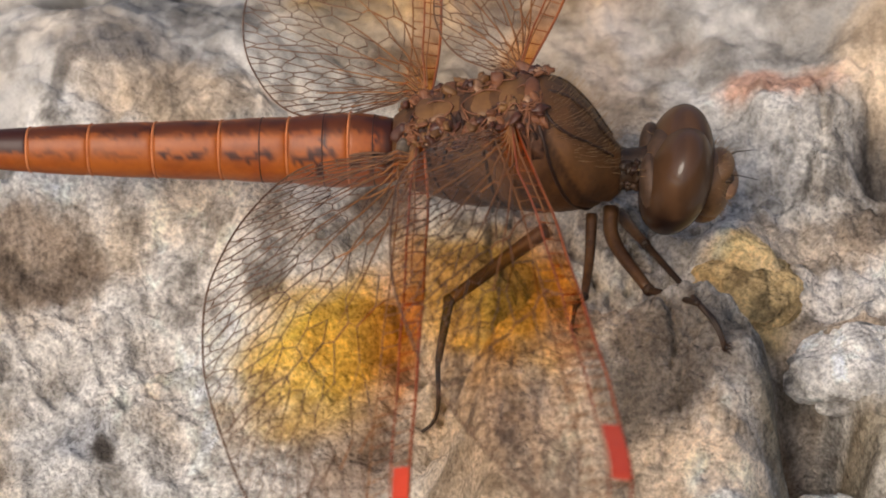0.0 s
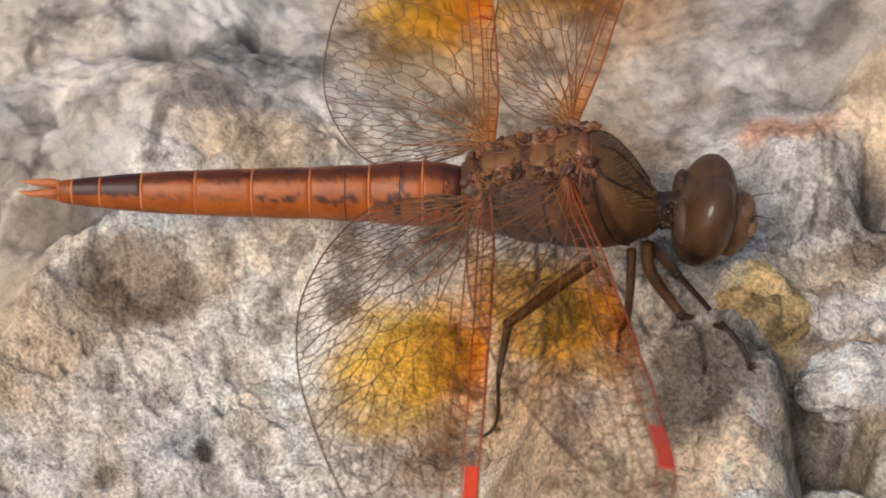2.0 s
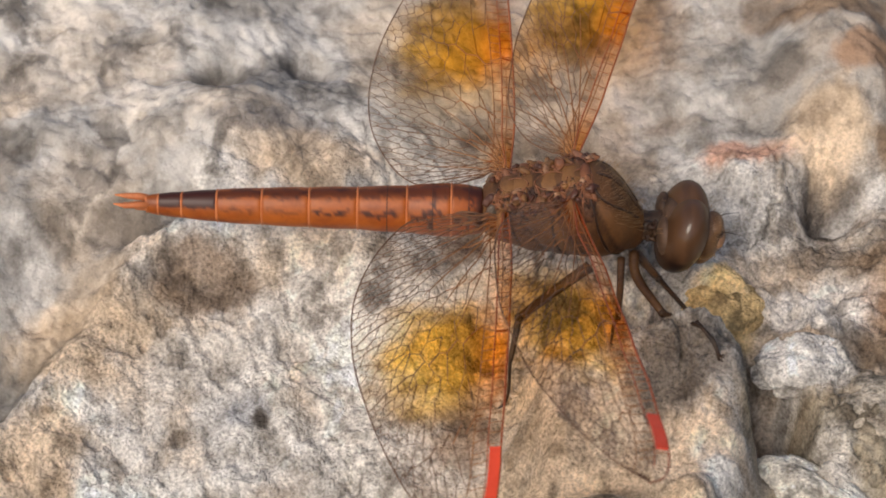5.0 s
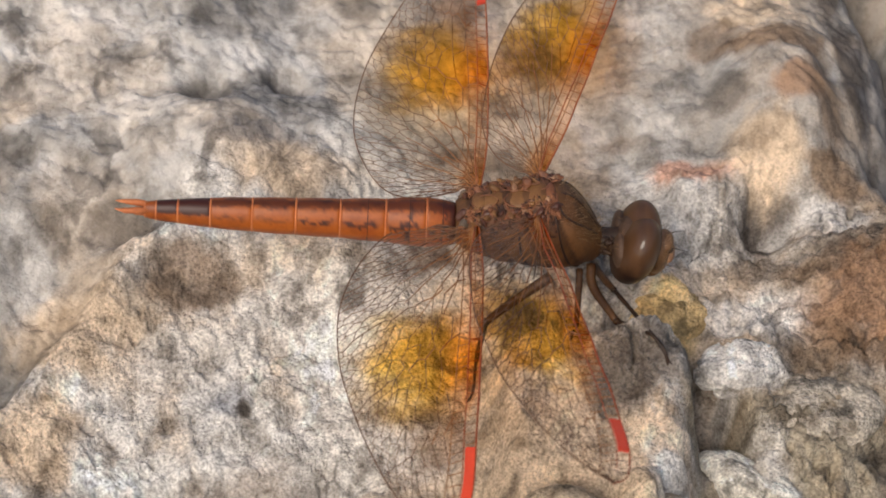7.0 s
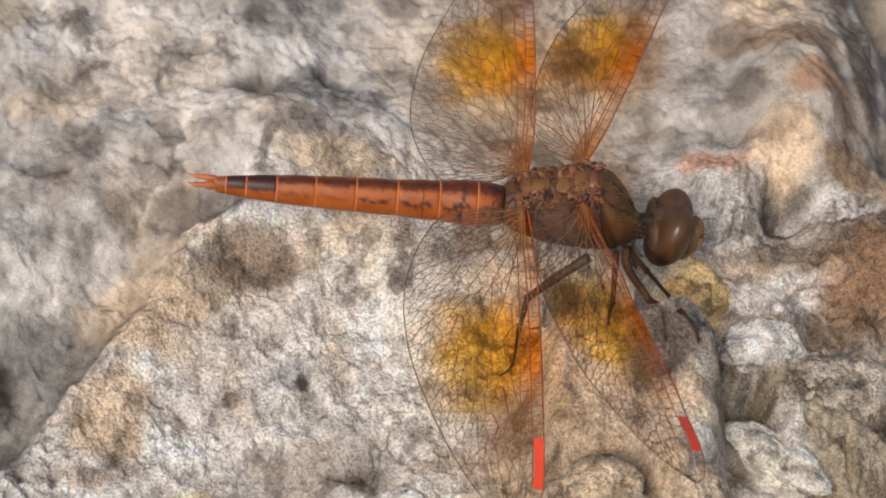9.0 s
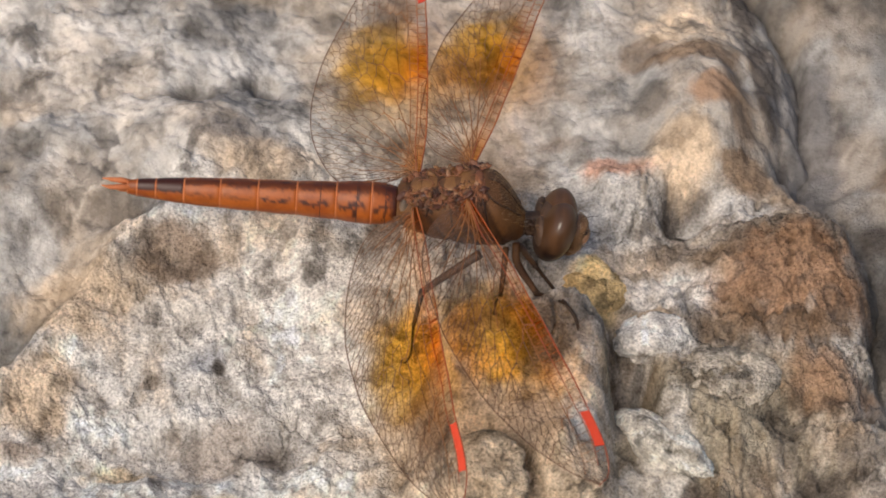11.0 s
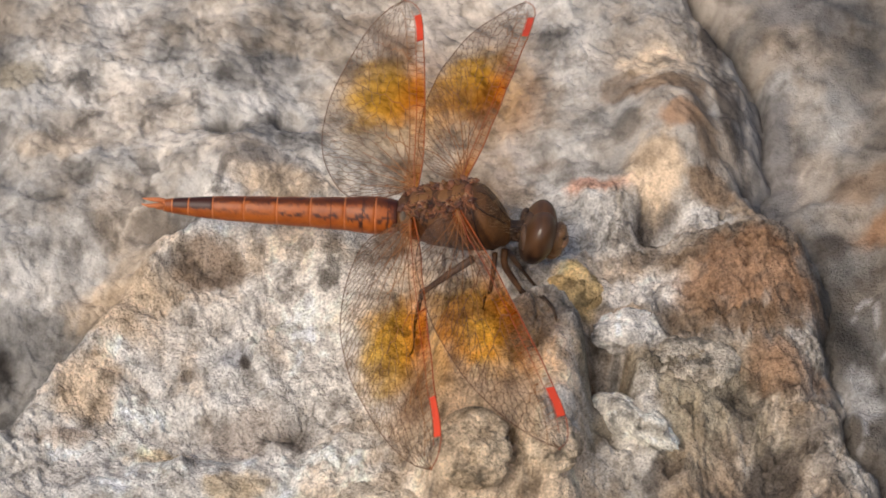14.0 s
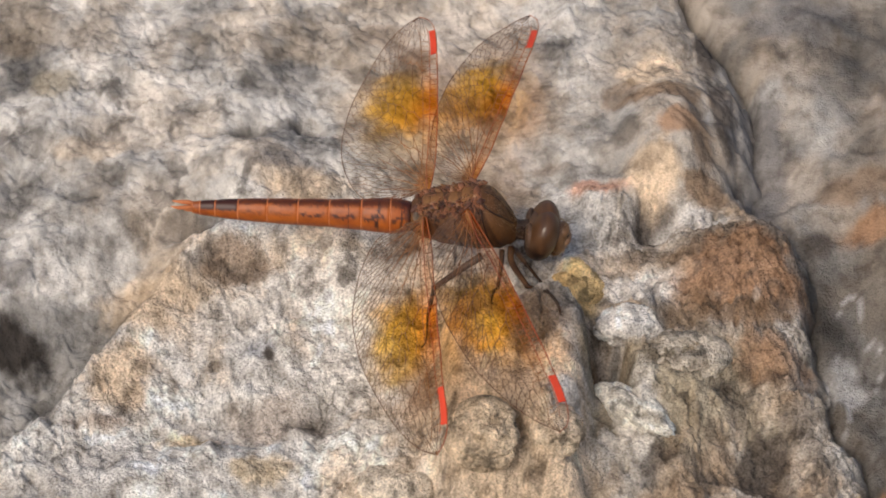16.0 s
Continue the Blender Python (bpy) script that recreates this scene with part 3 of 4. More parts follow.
stone("stone", -0.8, -14.4, (2.9, 2.7, 2.7), 10, (0.56, 0.44, 0.31), 3, 0.12, "round tan limestone lump set in the boulder")
stone("stone", 4.8, -13.4, (2.1, 2.0, 1.8), 30, (0.55, 0.44, 0.32), 8, 0.45, "small tan limestone lump set in the boulder")
stone("stone", 11.0, -8.8, (3.8, 1.5, 1.6), -42, (0.70, 0.66, 0.58), 13, 0.75, "long pale limestone piece with a ragged edge")
stone("stone", 10.6, -2.2, (2.5, 1.7, 1.6), 15, (0.66, 0.62, 0.57), 21, 0.85, "white limestone lump beside the perch")
stone("stone", 6.8, 1.0, (2.3, 1.7, 1.5), 0, (0.52, 0.37, 0.18), 27, 1.1, "ochre-stained limestone lump behind the perch")
stone("stone", -7.2, -13.6, (3.2, 2.6, 1.8), 20, (0.58, 0.50, 0.40), 47, 0.75, "low pale limestone lump")
stone("stone", 15.2, -4.4, (3.6, 2.6, 1.8), 10, (0.46, 0.40, 0.32), 53, 0.75, "grey-brown limestone lump with dark streaks")


# ---- the dragonfly, in millimetres from the middle of its thorax: x ahead, y to its left, z up ----
def toned(me, tone):
    """Pigment and tone of the cuticle, from a function of a vertex's place in millimetres."""
    col = me.color_attributes.new("tone", "FLOAT_COLOR", "POINT")
    for k, v in enumerate(me.vertices):
        a = tone(v.co.x / MM, v.co.y / MM, v.co.z / MM)
        col.data[k].color = (a, a, a, 1)
    return me


# joints from the thorax to the tail: x, half width, half height
JOINTS = [(-6.0, 1.18, 1.18), (-7.6, 1.40, 1.42), (-9.85, 1.22, 1.24), (-12.35, 1.10, 1.12), (-14.8, 1.04, 1.05), (-17.2, 0.96, 0.97),
          (-19.5, 0.84, 0.85), (-21.3, 0.66, 0.70), (-22.5, 0.54, 0.58), (-23.1, 0.42, 0.46)]


def hoop(x, w, h, width, lift):
    """A thin raised ring round the abdomen."""
    steps = ((0.5, 0.98), (0.22, 1 + lift), (-0.22, 1 + lift), (-0.5, 0.96))
    verts, faces = loft([(x + width * a, 0, 0, w * k, h * k, 0.22) for a, k in steps], 36, 2.1, False)
    return verts, [f[::-1] for f in faces]


def abdomen(root):
    belly = part("abdomen", mesh_of("abdomen", *tube([(-5.6, 0, 0), (-22.8, 0, 0)], [0.7, 0.3], 10), BAND), root, "tapering orange-red segmented abdomen")
    for k in range(len(JOINTS) - 1):
        (xa, wa, ha), (xb, wb, hb) = JOINTS[k], JOINTS[k + 1]
        rings = []
        for i in range(17):
            s = i / 16
            swell = 1 + 0.03 * math.sin(math.pi * s) - 0.05 * (1 - smooth(0, 0.06, s)) - 0.03 * (1 - smooth(0, 0.05, 1 - s))
            rings.append((xa + (xb - xa) * s + (0.03 if i == 0 else -0.03 if i == 16 else 0), 0, 0, (wa + (wb - wa) * s) * swell, (ha + (hb - ha) * s) * swell, 0.22))
        verts, faces = loft(rings, 48, 2.1)
        me = mesh_of("abdomen_segment", verts, [f[::-1] for f in faces], ABDOMEN)

        def tone(x, y, z, k=k, xa=xa, xb=xb):
            s = (x - xa) / (xb - xa)
            wob = 0.05 * noise.noise(Vector((x * 2.1, y * 3, z * 3))) + 0.04 * noise.noise(Vector((x * 6, y * 6, z * 6)))
            up = math.atan2(abs(y), z) / math.pi + wob
            if k >= 6:
                dark = float(smooth(0.36, 0.29, up)) * float(smooth(-0.02, 0.10, 1.0 - s + wob)) * (0.1 if k == 8 else 1.0)
            else:
                dark = 0.8 * float(smooth(0.12, 0.05, up - 0.03 * math.sin(3 * s)))
                line = float(smooth(0.050, 0.018, abs(up - 0.33 - 0.03 * math.sin(9 * s + k))))
                dark = max(dark, line * float(smooth(0.1, 0.25, s) * smooth(0.0, 0.15, 1 - s)) * (0.95 if k < 4 else 0.45))
                if k in (0, 1):
                    dark = max(dark, float(smooth(0.05, 0.015, abs(s - 0.45 + 2 * wob - 0.3 * (up - 0.4)))) * float(smooth(0.6, 0.5, up)))
            if k == 0:
                dark = max(dark, float(smooth(0.42, 0.10, s + 2 * wob)) * float(smooth(0.62, 0.45, up)))
            blotch = 0.18 * float(smooth(0.05, 0.5, noise.noise(Vector((x * 1.3, y * 2, z * 2 + 7)))))
            return 1 - min(1.0, dark + blotch)

        part("abdomen_segment", toned(me, tone), belly)
        part("joint_ring", mesh_of("joint_ring", *hoop(xb, wb, hb, 0.11, 0.035), PALE), belly, "thin pale segment joint")
        if k in (0, 1, 2):
            s = (0.45, 0.42, 0.4)[k]
            part("seam", mesh_of("seam", *hoop(xa + (xb - xa) * s, (wa + (wb - wa) * s) * 1.02, (ha + (hb - ha) * s) * 1.02, 0.07, 0.03), BAND), belly, "dark brown cross seam")
    for y in (-0.2, 0.2):
        part("tail_appendage", mesh_of("tail_appendage", *tube([(-22.9, y, 0.18), (-23.5, y * 1.4, 0.22), (-24.2, y * 1.7, 0.2), (-24.75, y * 1.5, 0.3)], [0.17, 0.2, 0.14, 0.03], 12), PALE), belly, "pointed pale orange tail appendage")
    part("tail_appendage", mesh_of("tail_appendage", *tube([(-22.9, 0, -0.2), (-23.6, 0, -0.22), (-24.3, 0, 0.0)], [0.24, 0.2, 0.05], 12), PALE), belly, "pointed pale orange tail appendage")


CHEST = [(-6.0, 0.10, 1.15, 1.2), (-5.4, 0.15, 1.5, 1.62), (-4.3, 0.15, 1.92, 1.95), (-3.0, 0.20, 2.18, 2.28), (-1.6, 0.28, 2.32, 2.6), (-0.6, 0.28, 2.32, 2.7),
         (0.4, 0.05, 2.12, 2.45), (1.2, -0.45, 1.72, 1.92), (1.8, -0.9, 1.22, 1.35), (2.2, -1.05, 0.8, 0.9)]


def chest_ring(x):
    xs = [r[0] for r in CHEST]
    return [float(np.interp(x, xs, [r[k] for r in CHEST])) for k in (1, 2, 3)]


def on_chest(x, angle, lift=0.0):
    """A place on the thorax: 90 degrees is its back, 180 its right side."""
    z, ry, rz = chest_ring(x)
    c, s = math.cos(radians(angle)), math.sin(radians(angle))
    return (x, (ry + lift) * c, z + (rz + lift) * s)


def hairs(name, places, rng, parent, material, thick=0.014):
    """Fine bristles: each one a thin three-sided cone from a place along a way."""
    pieces = []
    for p, way, length in places:
        p, way = Vector(p), Vector(way).normalized()
        bend = Vector((rng.uniform(-1, 1), rng.uniform(-1, 1), rng.uniform(-1, 1))) * 0.25
        q = p + way * length * 0.55
        pieces.append(tube([p, q, q + (way + bend).normalized() * length * 0.45], [thick, thick * 0.7, thick * 0.15], 3))
    return part(name, mesh_of(name, *joined(*pieces), material), parent)


def thorax(root):
    rng = random.Random(5)
    rings = []
    for i in range(60):
        x = -6.0 + 8.2 * i / 59
        z, ry, rz = chest_ring(x)
        rings.append((x, 0, z, ry, rz))
    verts, faces = loft(rings, 64, 2.0)
    out = []
    for x, y, z in verts:
        zc, ry, rz = chest_ring(x)
        a = math.degrees(math.atan2(z - zc, abs(y)))
        n = noise.fractal(Vector((x * 0.9, y * 0.9, z * 0.9)), 1.0, 2.0, 4) * 0.09
        groove = 0.0
        for x0, slope in ((-3.9, 0.022), (-1.9, 0.022), (0.15, 0.018)):
            groove -= 0.14 * math.exp(-(((x - x0 + slope * (a - 20)) / 0.16) ** 2)) * float(smooth(75, 45, a))
        k = 1 + (n + groove) / max(ry, 0.6)
        out.append((x, y * k, zc + (z - zc) * k))
    me = mesh_of("thorax", out, [f[::-1] for f in faces], THORAX)

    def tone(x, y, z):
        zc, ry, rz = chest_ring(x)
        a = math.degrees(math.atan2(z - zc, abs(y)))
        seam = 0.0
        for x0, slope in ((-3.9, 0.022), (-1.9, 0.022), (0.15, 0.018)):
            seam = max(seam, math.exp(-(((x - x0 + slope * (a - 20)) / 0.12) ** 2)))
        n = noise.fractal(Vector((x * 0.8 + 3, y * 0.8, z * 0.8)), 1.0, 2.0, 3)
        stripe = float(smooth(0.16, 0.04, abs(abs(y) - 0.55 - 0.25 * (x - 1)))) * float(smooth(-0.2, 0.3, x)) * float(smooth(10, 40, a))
        # dark seams and stripes on a mottled tone that darkens towards the underside
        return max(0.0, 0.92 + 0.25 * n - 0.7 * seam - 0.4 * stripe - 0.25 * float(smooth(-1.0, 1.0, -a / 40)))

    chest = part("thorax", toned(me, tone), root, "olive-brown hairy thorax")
    for k, line in enumerate((((-0.75, 60), (-0.7, 90), (-0.35, 118), (0.3, 128), (1.1, 125), (1.9, 118)), ((-0.75, 120), (-0.5, 140), (-0.2, 165), (0.3, 195), (0.9, 225), (1.2, 245)),
                              ((-2.6, 140), (-2.5, 165), (-2.2, 195), (-1.6, 225)), ((-4.7, 140), (-4.5, 170), (-4.0, 205), (-3.4, 235)), ((-0.7, 90), (0.4, 90), (1.3, 90), (2.0, 90)),
                              ((-0.75, 60), (-0.35, 55), (0.3, 52), (1.1, 55), (1.9, 60)))):
        fine = along3([on_chest(x, a, 0.0) for x, a in line], 24)
        part("seam", mesh_of("seam", *tube(fine, [0.065] * len(fine), 6), THORAX_DARK), chest, "dark brown thorax seam")
    # plates of the back between the wings
    for x, z, r, m in ((-4.75, 1.90, (0.45, 0.62, 0.17), PLATE), (-3.9, 2.05, (0.78, 0.75, 0.2), PLATE), (-2.6, 2.42, (0.70, 0.85, 0.22), PLATE), (-1.6, 2.74, (0.60, 0.9, 0.2), PLATE), (-0.95, 2.92, (0.3, 0.65, 0.2), SCLERITE)):
        part("back_plate", mesh_of("back_plate", *ball((x, 0, z), r, 20, 12, (0, -10, 0)), m), chest, "smooth tan plate on the back")
    # crumpled folds at the wing roots
    for side in (-1, 1):
        for x0, x1 in ((-5.5, -3.1), (-3.0, -0.45)):
            nx, na = 70, 60
            verts, faces, lifts = [], [], []
            for i in range(nx + 1):
                for j in range(na + 1):
                    x, a = x0 + (x1 - x0) * i / nx, 97 + 58 * j / na
                    p = Vector(on_chest(x, a))
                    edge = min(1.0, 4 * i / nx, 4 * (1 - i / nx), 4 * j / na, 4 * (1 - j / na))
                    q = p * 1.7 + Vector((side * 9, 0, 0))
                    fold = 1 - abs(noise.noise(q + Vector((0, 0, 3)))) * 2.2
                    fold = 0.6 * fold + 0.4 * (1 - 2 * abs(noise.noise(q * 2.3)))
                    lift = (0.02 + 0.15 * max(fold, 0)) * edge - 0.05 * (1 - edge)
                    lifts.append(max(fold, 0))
                    v = on_chest(x, a, lift)
                    verts.append((v[0], -side * v[1], v[2]))
            for i in range(nx):
                for j in range(na):
                    f = (i * (na + 1) + j, (i + 1) * (na + 1) + j, (i + 1) * (na + 1) + j + 1, i * (na + 1) + j + 1)
                    faces.append(f if side > 0 else f[::-1])
            me = mesh_of("wing_root", verts, faces, WING_ROOT)
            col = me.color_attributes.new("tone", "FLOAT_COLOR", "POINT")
            # creases carry painted shade: the tone falls with the fold's depth
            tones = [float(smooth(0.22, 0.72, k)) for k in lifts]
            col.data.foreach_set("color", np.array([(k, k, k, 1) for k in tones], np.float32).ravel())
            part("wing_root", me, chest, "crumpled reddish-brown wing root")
        for k in range(34):
            x = (-4.4 if k % 2 else -1.8) + rng.uniform(-1.0, 1.1)
            a, b, lean = rng.uniform(98, 118), rng.uniform(128, 160), rng.uniform(-0.5, 0.5)
            way = [on_chest(min(x + lean * s + rng.uniform(-0.12, 0.12), -0.5), a + (b - a) * s, 0.04 + 0.09 * math.sin(math.pi * s) * rng.uniform(0.5, 1.2)) for s in (0, 0.3, 0.6, 1.0)]
            way = along3([(p[0], -side * p[1], p[2]) for p in way], 12)
            r = rng.uniform(0.035, 0.075)
            part("hinge_fold", mesh_of("hinge_fold", *tube(way, [r * (0.6 + 0.7 * rng.random()) for _ in range(12)], 7), rng.choice((SCLERITE, SCLERITE, PLATE, THORAX_DARK, WING_ROOT))), chest)
        for k in range(4):
            x = rng.choice((-4.7, -1.5)) + rng.uniform(-0.9, 0.8)
            a = rng.uniform(104, 140)
            p = on_chest(min(x, -0.7), a, 0.08)
            part("hinge_plate", mesh_of("hinge_plate", *ball((p[0], -side * p[1], p[2]), (rng.uniform(0.2, 0.34), rng.uniform(0.12, 0.2), 0.09), 14, 9, (side * (90 - a), rng.uniform(-25, 25), rng.uniform(0, 180))), rng.choice((SCLERITE, PLATE, PALE_HINGE))), chest)
    # knobs of the wing roots, packed close, and pale folds between them
    for cx, ca, spread in ((-4.6, 58, 16), (-1.4, 60, 15), (-4.7, 122, 13), (-1.5, 116, 14), (-3.0, 66, 14), (-3.0, 128, 12)):
        for k in range(22):
            x, a = cx + rng.uniform(-1.0, 0.95), ca + rng.uniform(-spread, spread)
            p = on_chest(min(x, -0.45), a, rng.uniform(0.0, 0.16))
            r = rng.uniform(0.11, 0.26)
            tint = rng.choice((SCLERITE, SCLERITE, SCLERITE, KNOB, KNOB, PLATE, PALE_HINGE))
            part("hinge_knob", mesh_of("hinge_knob", *lump(p, (r * rng.uniform(1.2, 2.4), r * 1.2, r * rng.uniform(0.6, 1.0)), 3.7 * k + cx, (rng.uniform(-40, 40), rng.uniform(-50, 50), rng.uniform(0, 180))), tint), chest)
        for k in range(6):
            x, a = cx + rng.uniform(-1.0, 0.8), ca + rng.uniform(-spread, spread)
            way = along3([on_chest(min(x + 0.30 * j * rng.uniform(0.4, 1.2), -0.45), a + rng.uniform(-9, 9), 0.20) for j in range(4)], 10)
            part("hinge_fold", mesh_of("hinge_fold", *tube(way, [rng.uniform(0.02, 0.04)] * 10, 6), SCLERITE), chest)
    # pale rims round the plates of the back
    for x, a, rx, ra in ((-4.5, 96, 0.72, 13), (-2.65, 97, 0.80, 13), (-1.15, 98, 0.55, 12)):
        rim = [on_chest(min(x + rx * math.cos(b), -0.4), a + ra * math.sin(b), 0.06 + 0.05 * math.sin(3 * b)) for b in [2 * math.pi * j / 28 for j in range(29)]]
        part("plate_rim", mesh_of("plate_rim", *tube(rim, [0.035 + 0.015 * math.sin(2.3 * j) for j in range(29)], 6), SCLERITE), chest, "raised brown rim round a back plate")
    for side in (-1, 1):
        part("side_patch", mesh_of("side_patch", *ball((-5.55, side * 1.05, 0.95), (0.30, 0.28, 0.55), 16, 10), GREY_PATCH), chest, "pale grey patch at the root of the abdomen")
    fuzz = []
    for _ in range(620):
        x, a = rng.uniform(-0.4, 2.1), rng.uniform(40, 150)
        if rng.random() < 0.35 or (x < 0.5 and not 40 < a < 135):
            continue
        p, q = Vector(on_chest(x, a)), Vector(on_chest(x, a, 1.0))
        fuzz.append((p, (q - p) + Vector((0.9, 0, 0.1)), rng.uniform(0.25, 0.75)))
    hairs("thorax_hair", fuzz, rng, chest, HAIR, 0.0065)
    neck = part("neck", mesh_of("neck", *tube([(1.9, 0, -1.0), (2.5, 0, -0.95), (3.0, 0, -0.85), (3.4, 0, -0.8)], [0.95, 0.72, 0.70, 0.9], 16), LEG_DARK), root, "dark narrow neck")
    for k in range(26):
        b, x = rng.uniform(120, 260), 2.15 + 1.15 * rng.random()
        p = (x, 0.74 * math.cos(radians(b)), -0.9 + 0.74 * math.sin(radians(b)))
        r = rng.uniform(0.09, 0.2)
        part("neck_plate", mesh_of("neck_plate", *lump(p, (r, 1.5 * r, 1.9 * r), 2.3 * k, (rng.uniform(0, 90), rng.uniform(0, 90), 0)), rng.choice((THORAX_DARK, THORAX_DARK, GREY_PATCH, LEG_DARK))), neck)


def along3(points, n):
    """n places along a smooth line through points in space."""
    pts = [Vector(p) for p in points]
    pts = [2 * pts[0] - pts[1]] + pts + [2 * pts[-1] - pts[-2]]
    fine = []
    for i in range(1, len(pts) - 2):
        p0, p1, p2, p3 = pts[i - 1 : i + 3]
        for k in range(16):
            s = k / 16
            fine.append(0.5 * (2 * p1 + (p2 - p0) * s + (2 * p0 - 5 * p1 + 4 * p2 - p3) * s * s + (3 * p1 - p0 - 3 * p2 + p3) * s ** 3))
    fine.append(pts[-2])
    a = np.array([tuple(p) for p in fine])
    run = np.r_[0, np.cumsum(np.sqrt((np.diff(a, axis=0) ** 2).sum(1)))]
    want = np.linspace(0, run[-1], n)
    return np.stack([np.interp(want, run, a[:, k]) for k in range(3)], 1)


HEAD = (4.25, 0.0, -1.05)


def head(root):
    """The head turns on the neck; its parts are placed from its middle."""
    rng = random.Random(9)
    skull = part("head", mesh_of("head", *ball((-0.25, 0, 0), (0.95, 1.5, 1.5), 28, 18), FACE_DARK), root, "round head with big brown compound eyes")
    skull.location = [MM * c for c in HEAD]
    skull.scale = (1.12, 1.12, 1.1)
    for side in (-1, 1):
        verts, faces = ball((0, 0, 0), (1.14, 1.68, 2.14), 44, 30)
        out = []
        for x, y, z in verts:
            k = 1 + 0.10 * (z < 0) * abs(z) / 2 - 0.08 * max(z, 0) / 2
            out.append((x * k + 0.10 * z, y, z))
        m = Euler((radians(-9 * side), radians(6), radians(10 * side))).to_matrix()
        out = [tuple(m @ Vector(v) + Vector((0.04 if side > 0 else -0.02, 0.42 * side - 0.1, -0.10 if side > 0 else 0.0))) for v in out]
        me = mesh_of("compound_eye", out, faces, EYE)

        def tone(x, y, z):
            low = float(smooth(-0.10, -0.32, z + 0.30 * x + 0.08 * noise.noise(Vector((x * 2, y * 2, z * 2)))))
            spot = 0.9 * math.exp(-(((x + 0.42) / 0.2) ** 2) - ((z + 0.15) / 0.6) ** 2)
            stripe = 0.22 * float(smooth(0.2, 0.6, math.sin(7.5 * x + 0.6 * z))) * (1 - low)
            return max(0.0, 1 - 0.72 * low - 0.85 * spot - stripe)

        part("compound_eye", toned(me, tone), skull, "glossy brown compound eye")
        part("eye_rim", mesh_of("eye_rim", *ball((-0.72, 0.7 * side, -0.2), (0.5, 1.1, 1.35), 20, 14, (0, -8, 0)), FACE_DARK), skull, "dark hairy rim behind the eye")
    face = part("face", mesh_of("face", *ball((1.02, -0.05, -0.55), (0.78, 1.1, 1.3), 24, 16), FACE), skull, "straw-brown hairy face")
    part("forehead", mesh_of("forehead", *ball((1.38, 0, 0.22), (0.5, 0.7, 0.45), 20, 12), FACE), face, "pale glossy forehead bump")
    part("eye_spot", mesh_of("eye_spot", *ball((1.60, -0.42, 0.02), (0.24, 0.26, 0.15), 14, 8), LEG_DARK), face, "black spot by the forehead")
    part("eye_spot", mesh_of("eye_spot", *ball((1.50, 0.30, 0.05), (0.2, 0.2, 0.13), 14, 8), LEG_DARK), face, "black spot by the forehead")
    part("upper_lip", mesh_of("upper_lip", *ball((1.62, 0, -0.48), (0.40, 0.85, 0.38), 20, 12), PALE_HINGE), face, "cream upper lip")
    part("lower_lip", mesh_of("lower_lip", *ball((0.85, 0, -1.35), (0.72, 1.0, 0.62), 20, 12), FACE), face)
    for side in (-1, 1):
        part("antenna", mesh_of("antenna", *tube([(1.55, 0.42 * side, 0.15), (1.95, 0.55 * side, 0.28), (2.6, 0.7 * side, 0.22)], [0.05, 0.022, 0.008], 6), LEG_DARK), face, "thin dark antenna")
    fuzz = []
    for _ in range(170):
        a, b = rng.uniform(-1.2, 1.2), rng.uniform(-1.2, 1.1)
        p = Vector((1.05 + 0.72 * math.cos(a) * math.cos(b), 1.05 * math.sin(a) * math.cos(b), -0.4 + 1.25 * math.sin(b)))
        fuzz.append((p, (p - Vector((0.6, 0, -0.4))), rng.uniform(0.15, 0.42)))
    for _ in range(60):
        p = Vector((-0.9 + rng.uniform(-0.2, 0.2), rng.uniform(-1.3, 1.3), rng.uniform(-1.2, 1.3)))
        fuzz.append((p, Vector((-0.8, rng.uniform(-0.3, 0.3), 0.3)), rng.uniform(0.2, 0.45)))
    hairs("face_hair", fuzz, rng, face, HAIR, 0.011)
    return skull


